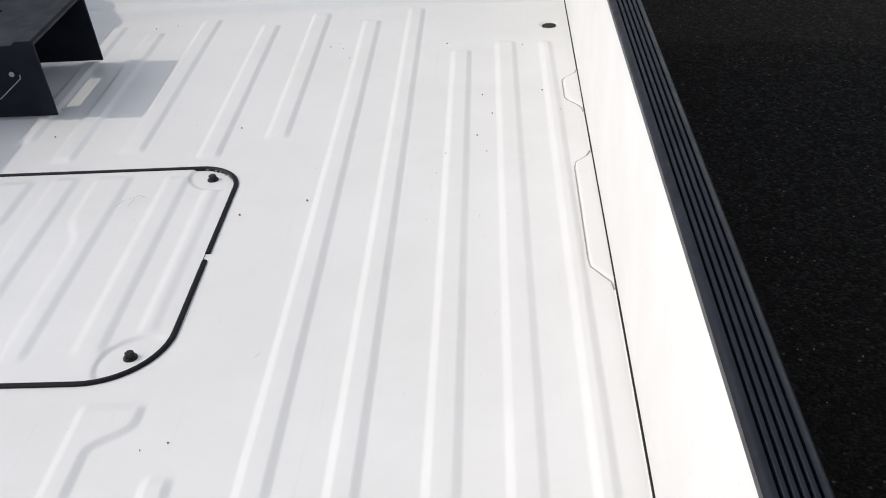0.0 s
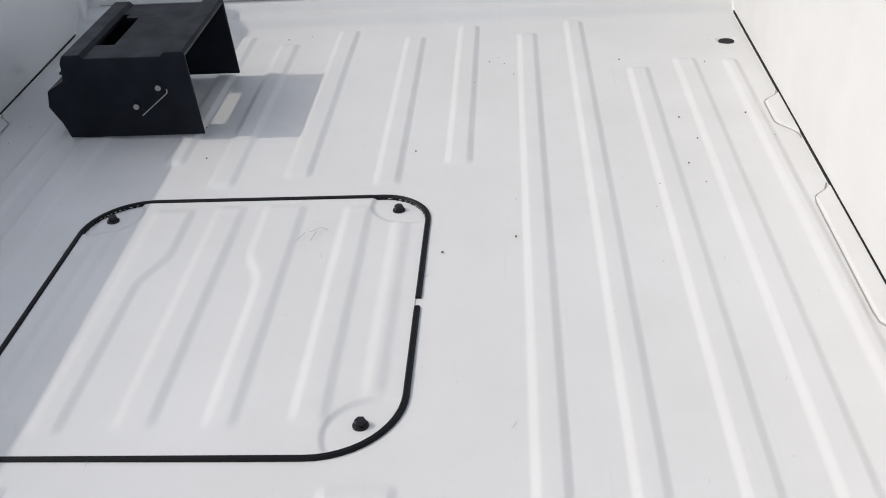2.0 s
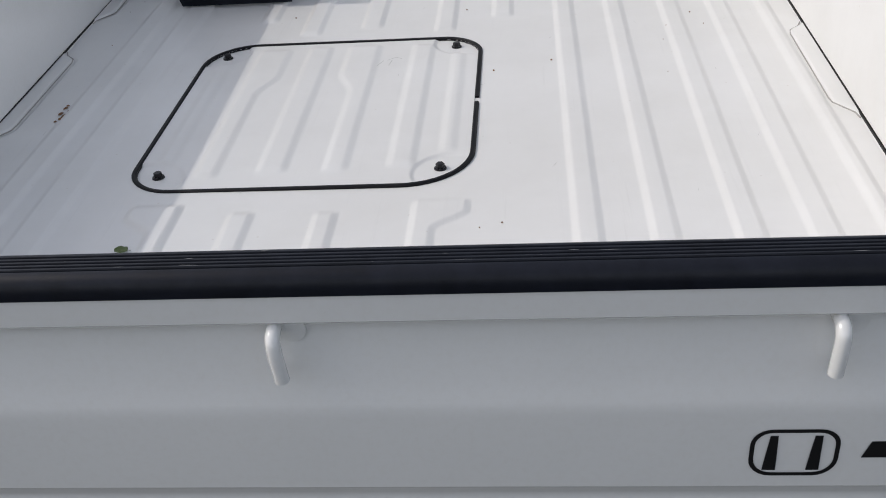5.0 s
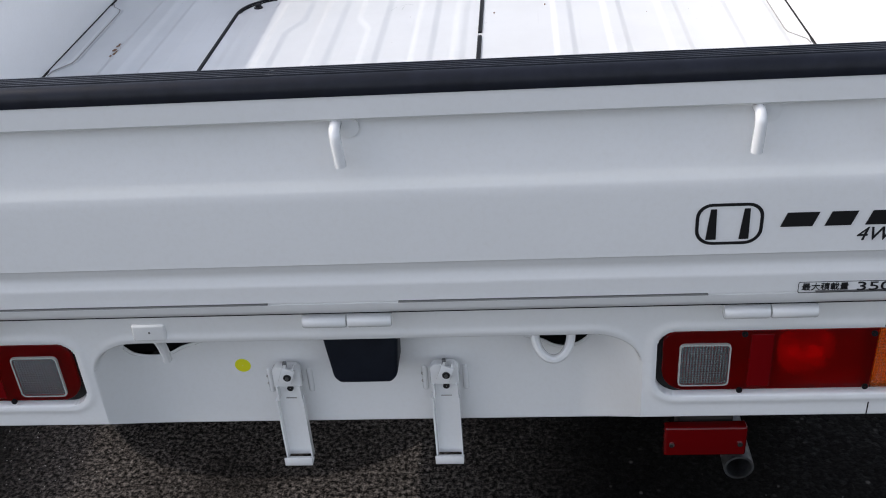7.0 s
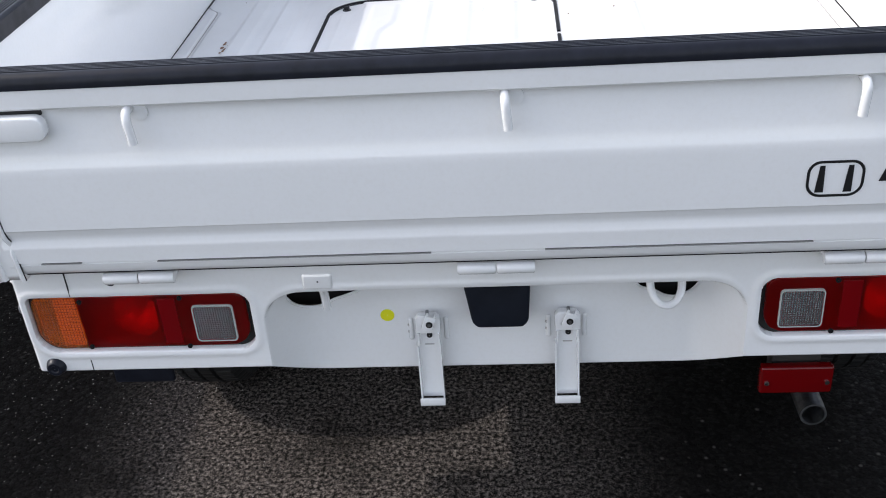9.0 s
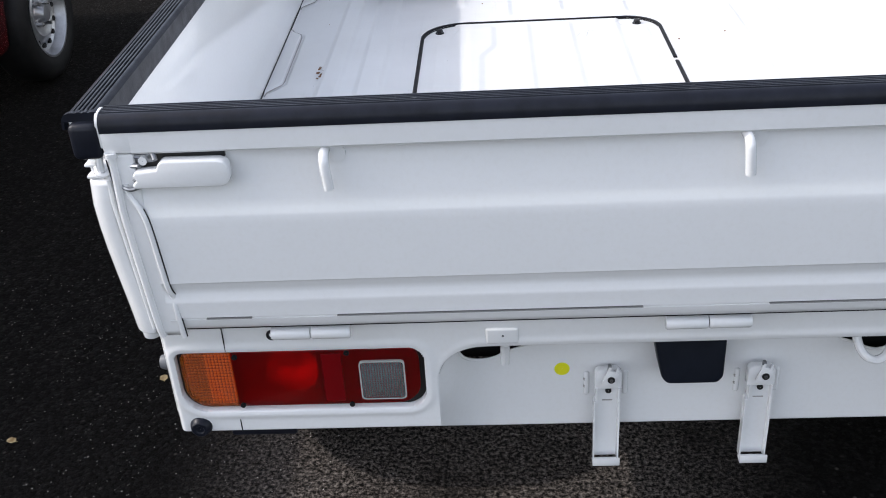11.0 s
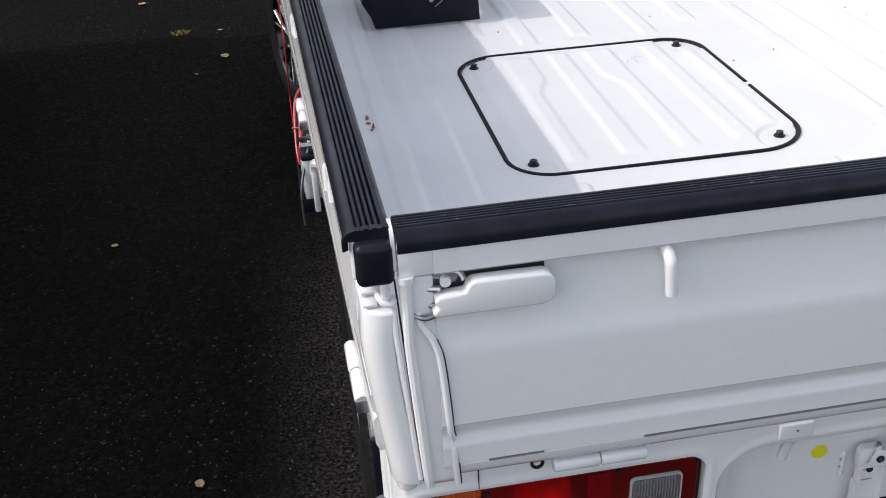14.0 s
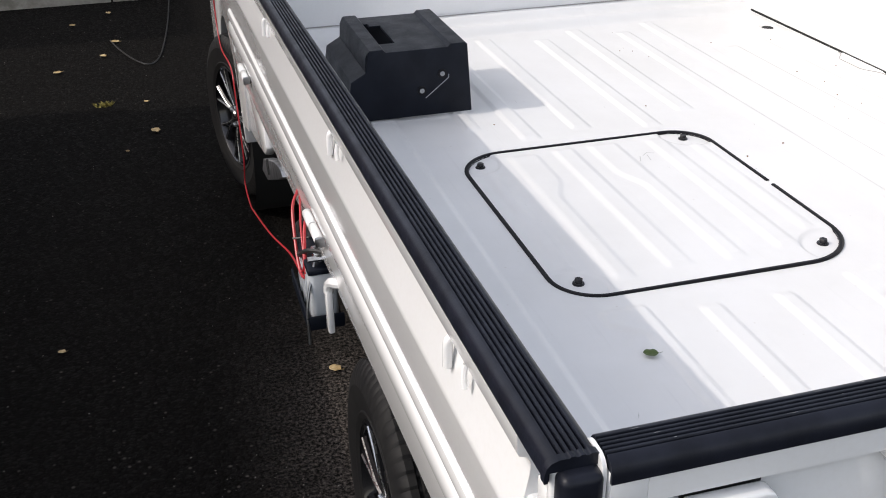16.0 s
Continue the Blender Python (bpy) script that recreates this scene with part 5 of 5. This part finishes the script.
leaf("leaf", (-0.345, 0.545, FLOOR + 0.003), 0.022, leaf_green, "small green leaf lying on the bed floor", 70, 0.5)
for x, y, r, sz in ((-1.018, 0.834, 20, 0.032), (-1.285, 1.865, 80, 0.028), (-0.629, 1.585, 50, 0.045), (-1.141, 4.705, 60, 0.060), (-1.197, 4.479, 30, 0.050), (-1.396, 4.276, 100, 0.052), (-1.174, 5.286, 10, 0.05), (-1.356, 5.088, 45, 0.05), (-0.994, 3.395, 15, 0.06), (-1.020, 3.757, 70, 0.030), (-1.103, 3.213, 35, 0.024), (-1.62, 0.46, 45, 0.035), (-1.291, 0.628, 70, 0.03)):
    leaf("leaf", (x, y, 0.004), 0.75 * sz, leaf_tan, "dry tan leaf on the asphalt", r, 0.4)
# rust scar and scratches on the bed
scar = bmesh.new()
rng = random.Random(4)
for k in range(7):
    x, y = -0.612 + 0.012 * rng.random(), 0.975 + 0.011 * k
    w = 0.003 + 0.004 * rng.random()
    vs = [scar.verts.new((x + w * math.cos(a) * (0.6 + 0.6 * rng.random()), y + 1.5 * w * math.sin(a) * (0.6 + 0.6 * rng.random()), FLOOR + 0.0012 + 0.0085 * (x > -0.60))) for a in (2 * math.pi * i / 7 for i in range(7))]
    scar.faces.new(vs)
part("rust_scar", scar, rust, bed_floor, "rusty scrape through the paint")
marks = bmesh.new()
for k in range(46):
    x, y, a = rng.uniform(-0.66, 0.70), rng.uniform(0.15, 2.0), rng.gauss(1.57, 0.5)
    l, wd = rng.uniform(0.003, 0.011), rng.uniform(0.0002, 0.0005)
    c, s = math.cos(a) * l, math.sin(a) * l
    marks.faces.new([marks.verts.new((x + p, y + q, FLOOR + 0.0014)) for p, q in ((-c, -s), (wd, -wd), (c, s), (-wd, wd))])
for path in ([(-0.045, 1.185), (-0.030, 1.198), (-0.018, 1.190)], [(-0.040, 1.160), (-0.036, 1.186)], [(-0.062, 1.160), (-0.052, 1.184)]):
    for (xa, ya), (xb, yb) in zip(path, path[1:]):
        n = Vector((yb - ya, xa - xb)).normalized() * 0.0007
        marks.faces.new([marks.verts.new((*p, FLOOR + 0.0052)) for p in ((xa - n.x, ya - n.y), (xb - n.x, yb - n.y), (xb + n.x, yb + n.y), (xa + n.x, ya + n.y))])
tagged(part("scratches", marks, decal_grey, bed_floor, "fine grey scratches in the enamel"), kind="stuff")
specks = bmesh.new()
for k in range(70):
    x, y = rng.uniform(-0.68, 0.70), rng.uniform(0.1, 2.05)
    if HX0 - 0.02 < x < HX1 + 0.02 and HY0 - 0.02 < y < HY1 + 0.02:
        continue
    r = rng.uniform(0.0008, 0.0020)
    bmesh.ops.create_icosphere(specks, subdivisions=1, radius=r, matrix=Matrix.Translation((x, y, FLOOR + 0.0012)))
tagged(part("dirt_specks", specks, rust), "dark specks of grit strewn on the bed", "grit", kind="stuff")
# loose pale stones on the asphalt
def chip_cloud(count, box, low, high):
    """Small angular stones strewn over a stretch of ground: skewed double pyramids."""
    verts, faces = [], []
    for k in range(count):
        x, y = rng.uniform(box[0], box[1]), rng.uniform(box[2], box[3])
        r, turn = rng.uniform(low, high), rng.uniform(0, 6.28)
        c, n0 = rng.uniform(0.5, 1.0), len(verts)
        for q in range(4):
            ang, rr = turn + q * 1.57 + rng.uniform(-0.4, 0.4), r * (1.0 if q % 2 else c)
            verts.append((x + rr * math.cos(ang), y + rr * math.sin(ang), 0.25 * r))
        verts.append((x + rng.uniform(-0.4, 0.4) * r, y + rng.uniform(-0.4, 0.4) * r, r * rng.uniform(0.7, 1.1)))
        verts.append((x, y, -0.3 * r))
        for q in range(4):
            faces += [(n0 + q, n0 + (q + 1) % 4, n0 + 4), (n0 + (q + 1) % 4, n0 + q, n0 + 5)]
    return verts, faces


stones = bpy.data.meshes.new("loose_grit")
V, FC = [], []
for cloud in (chip_cloud(900, (-2.4, 1.6, -0.8, 5.2), 0.0008, 0.0026), chip_cloud(1500, (-1.6, -0.45, -0.4, 1.3), 0.0007, 0.0022)):
    FC += [tuple(i + len(V) for i in f) for f in cloud[1]]
    V += cloud[0]
stones.from_pydata(V, [], FC)
tagged(part("loose_grit", stones, pale_grit, sharp=10), "pale loose grit scattered on the asphalt", "grit", kind="stuff")
# weed tuft
tuft = bmesh.new()
for k in range(90):
    a, r = rng.uniform(0, 6.28), 0.022 * rng.random() ** 0.5
    x, y = -1.190 + 1.6 * r * math.cos(a), 3.768 + r * math.sin(a)
    h, d = rng.uniform(0.005, 0.018), rng.uniform(0, 6.28)
    p = [tuft.verts.new(q) for q in ((x - 0.003, y, 0), (x + 0.003, y, 0), (x + 0.02 * math.cos(d), y + 0.02 * math.sin(d), h))]
    tuft.faces.new(p)
tagged(part("weed_tuft", tuft, weed_mat), "small yellow-green weed tuft in the asphalt", "weed", kind="stuff")
# cable lying ahead
lead = thing("ground_cable", (-1.0, 4.6, 0.005), "thin grey cable lying in a loop on the asphalt", "cable")
part("lead", tube(smooth_path([(-1.165, 4.744, 0.004), (-1.131, 4.601, 0.004), (-1.088, 4.461, 0.004), (-1.051, 4.365, 0.004), (-1.006, 4.290, 0.004), (-0.970, 4.297, 0.004), (-0.935, 4.410, 0.004), (-0.902, 4.676, 0.004), (-0.870, 5.051, 0.004), (-0.841, 5.479, 0.02)], 8), 0.0036, 8), black_wire, lead)


# ---- the dark red car alongside ----
car = thing("parked_car", (-2.75, 2.0, 0), "dark red small car parked alongside, with steel wheels", "car")
CXR, CXL = -2.02, -3.50
low_out = [(0.22, 0.30), (0.24, 0.80), (0.30, 0.98), (3.55, 0.98), (3.74, 0.80), (3.78, 0.55), (3.74, 0.28), (3.22, 0.25)]
low_out += [(2.90 + 0.30 * math.cos(radians(a)), 0.25 + 0.30 * math.sin(radians(a))) for a in range(10, 175, 12)]
low_out += [(2.58, 0.22), (1.12, 0.22)] + [(0.82 + 0.30 * math.cos(radians(a)), 0.25 + 0.30 * math.sin(radians(a))) for a in range(10, 175, 12)] + [(0.50, 0.25)]
shell = part("car_body", prism(low_out, "x", CXL, CXR, 0.03, 2), car_red, car, "dark red lower body")
cab_o = [(CXR - 0.02, 0.97), (CXR - 0.10, 1.16), (CXR - 0.24, 1.36), (CXR - 0.34, 1.42), (CXL + 0.34, 1.42), (CXL + 0.24, 1.36), (CXL + 0.10, 1.16), (CXL + 0.02, 0.97)]
part("cabin", prism(cab_o, "y", 0.30, 3.70, 0.04, 3), car_red, car, "dark red roof and pillars")
for x, d in ((CXR, -1), (CXL, 1)):
    for y0, y1 in ((0.50, 1.60), (1.70, 2.55), (2.65, 3.45)):
        w = prism([(x + d * 0.035, 1.00), (x + d * 0.098, 1.15), (x + d * 0.185, 1.29), (x + d * 0.195, 1.28), (x + d * 0.108, 1.145), (x + d * 0.045, 0.995)], "y", y0, y1)
        part("car_window", w, glass, shell, "dark car window")


def steel_rim_wheel(x, y, s):
    m = Matrix.Translation((x, y, 0.262)) @ Matrix.Diagonal((s, 1, 1, 1))
    tyre = part("car_wheel", moved(lathe([(0.165, 0.0), (0.19, 0.012), (0.225, 0.012), (0.25, 0.0), (0.262, -0.02), (0.262, -0.12), (0.25, -0.14), (0.165, -0.14)], 72, "x"), m), tyre_mat, car, "black tyre on a silver steel wheel")
    rimw = part("steel_rim", moved(lathe([(0.166, 0.0), (0.172, 0.006), (0.164, 0.006), (0.157, -0.012), (0.150, -0.035), (0.135, -0.042), (0.112, -0.030), (0.090, -0.022), (0.070, -0.030), (0.050, -0.034), (0.035, -0.020), (0.030, -0.002), (0.0005, 0.002)], 56, "x"), m), steel_wheel, tyre, "silver steel rim with round holes")
    for k in range(14):
        a = 2 * math.pi * k / 14
        part("vent_hole", moved(disc((-0.0355, 0.124 * math.cos(a), 0.124 * math.sin(a)), 0.0105, 0.016, "x", 12), m), dark, rimw)
    for k in range(4):
        a = math.pi / 2 * k + 0.6
        part("wheel_nut", moved(lathe([(0.0005, -0.004), (0.009, -0.006), (0.010, -0.034)], 6, "x", (0, 0.055 * math.cos(a), 0.055 * math.sin(a))), m), steel, rimw)


for yy in (0.82, 2.90):
    steel_rim_wheel(-2.00, yy, 1)
    steel_rim_wheel(-3.52, yy, -1)

# kerb ahead, and unseen walls: the left one added to shade the yard's far end
kerb_o = [(5.55, -0.02), (5.55, 0.10), (5.57, 0.12), (5.68, 0.12), (5.70, 0.10), (5.70, -0.02)]
for k in range(10):
    x0 = -4.2 + 0.61 * k
    tagged(part("kerb_stone", prism(kerb_o, "x", x0, x0 + 0.60, 0.006), concrete), "pale weathered concrete kerb stone", "kerb", "kerb stones")
tagged(part("shade_wall", rbox((-4.6, 6.0, 1.6), (0.25, 2.2, 3.2), 0.01), wall_mat), "plain rendered wall added out of view", "wall", kind="structure")
tagged(part("wall_far", rbox((-1.0, 7.1, 1.2), (7.4, 0.2, 2.4), 0.01), wall_mat), "plain rendered wall added out of view", "wall", kind="structure")
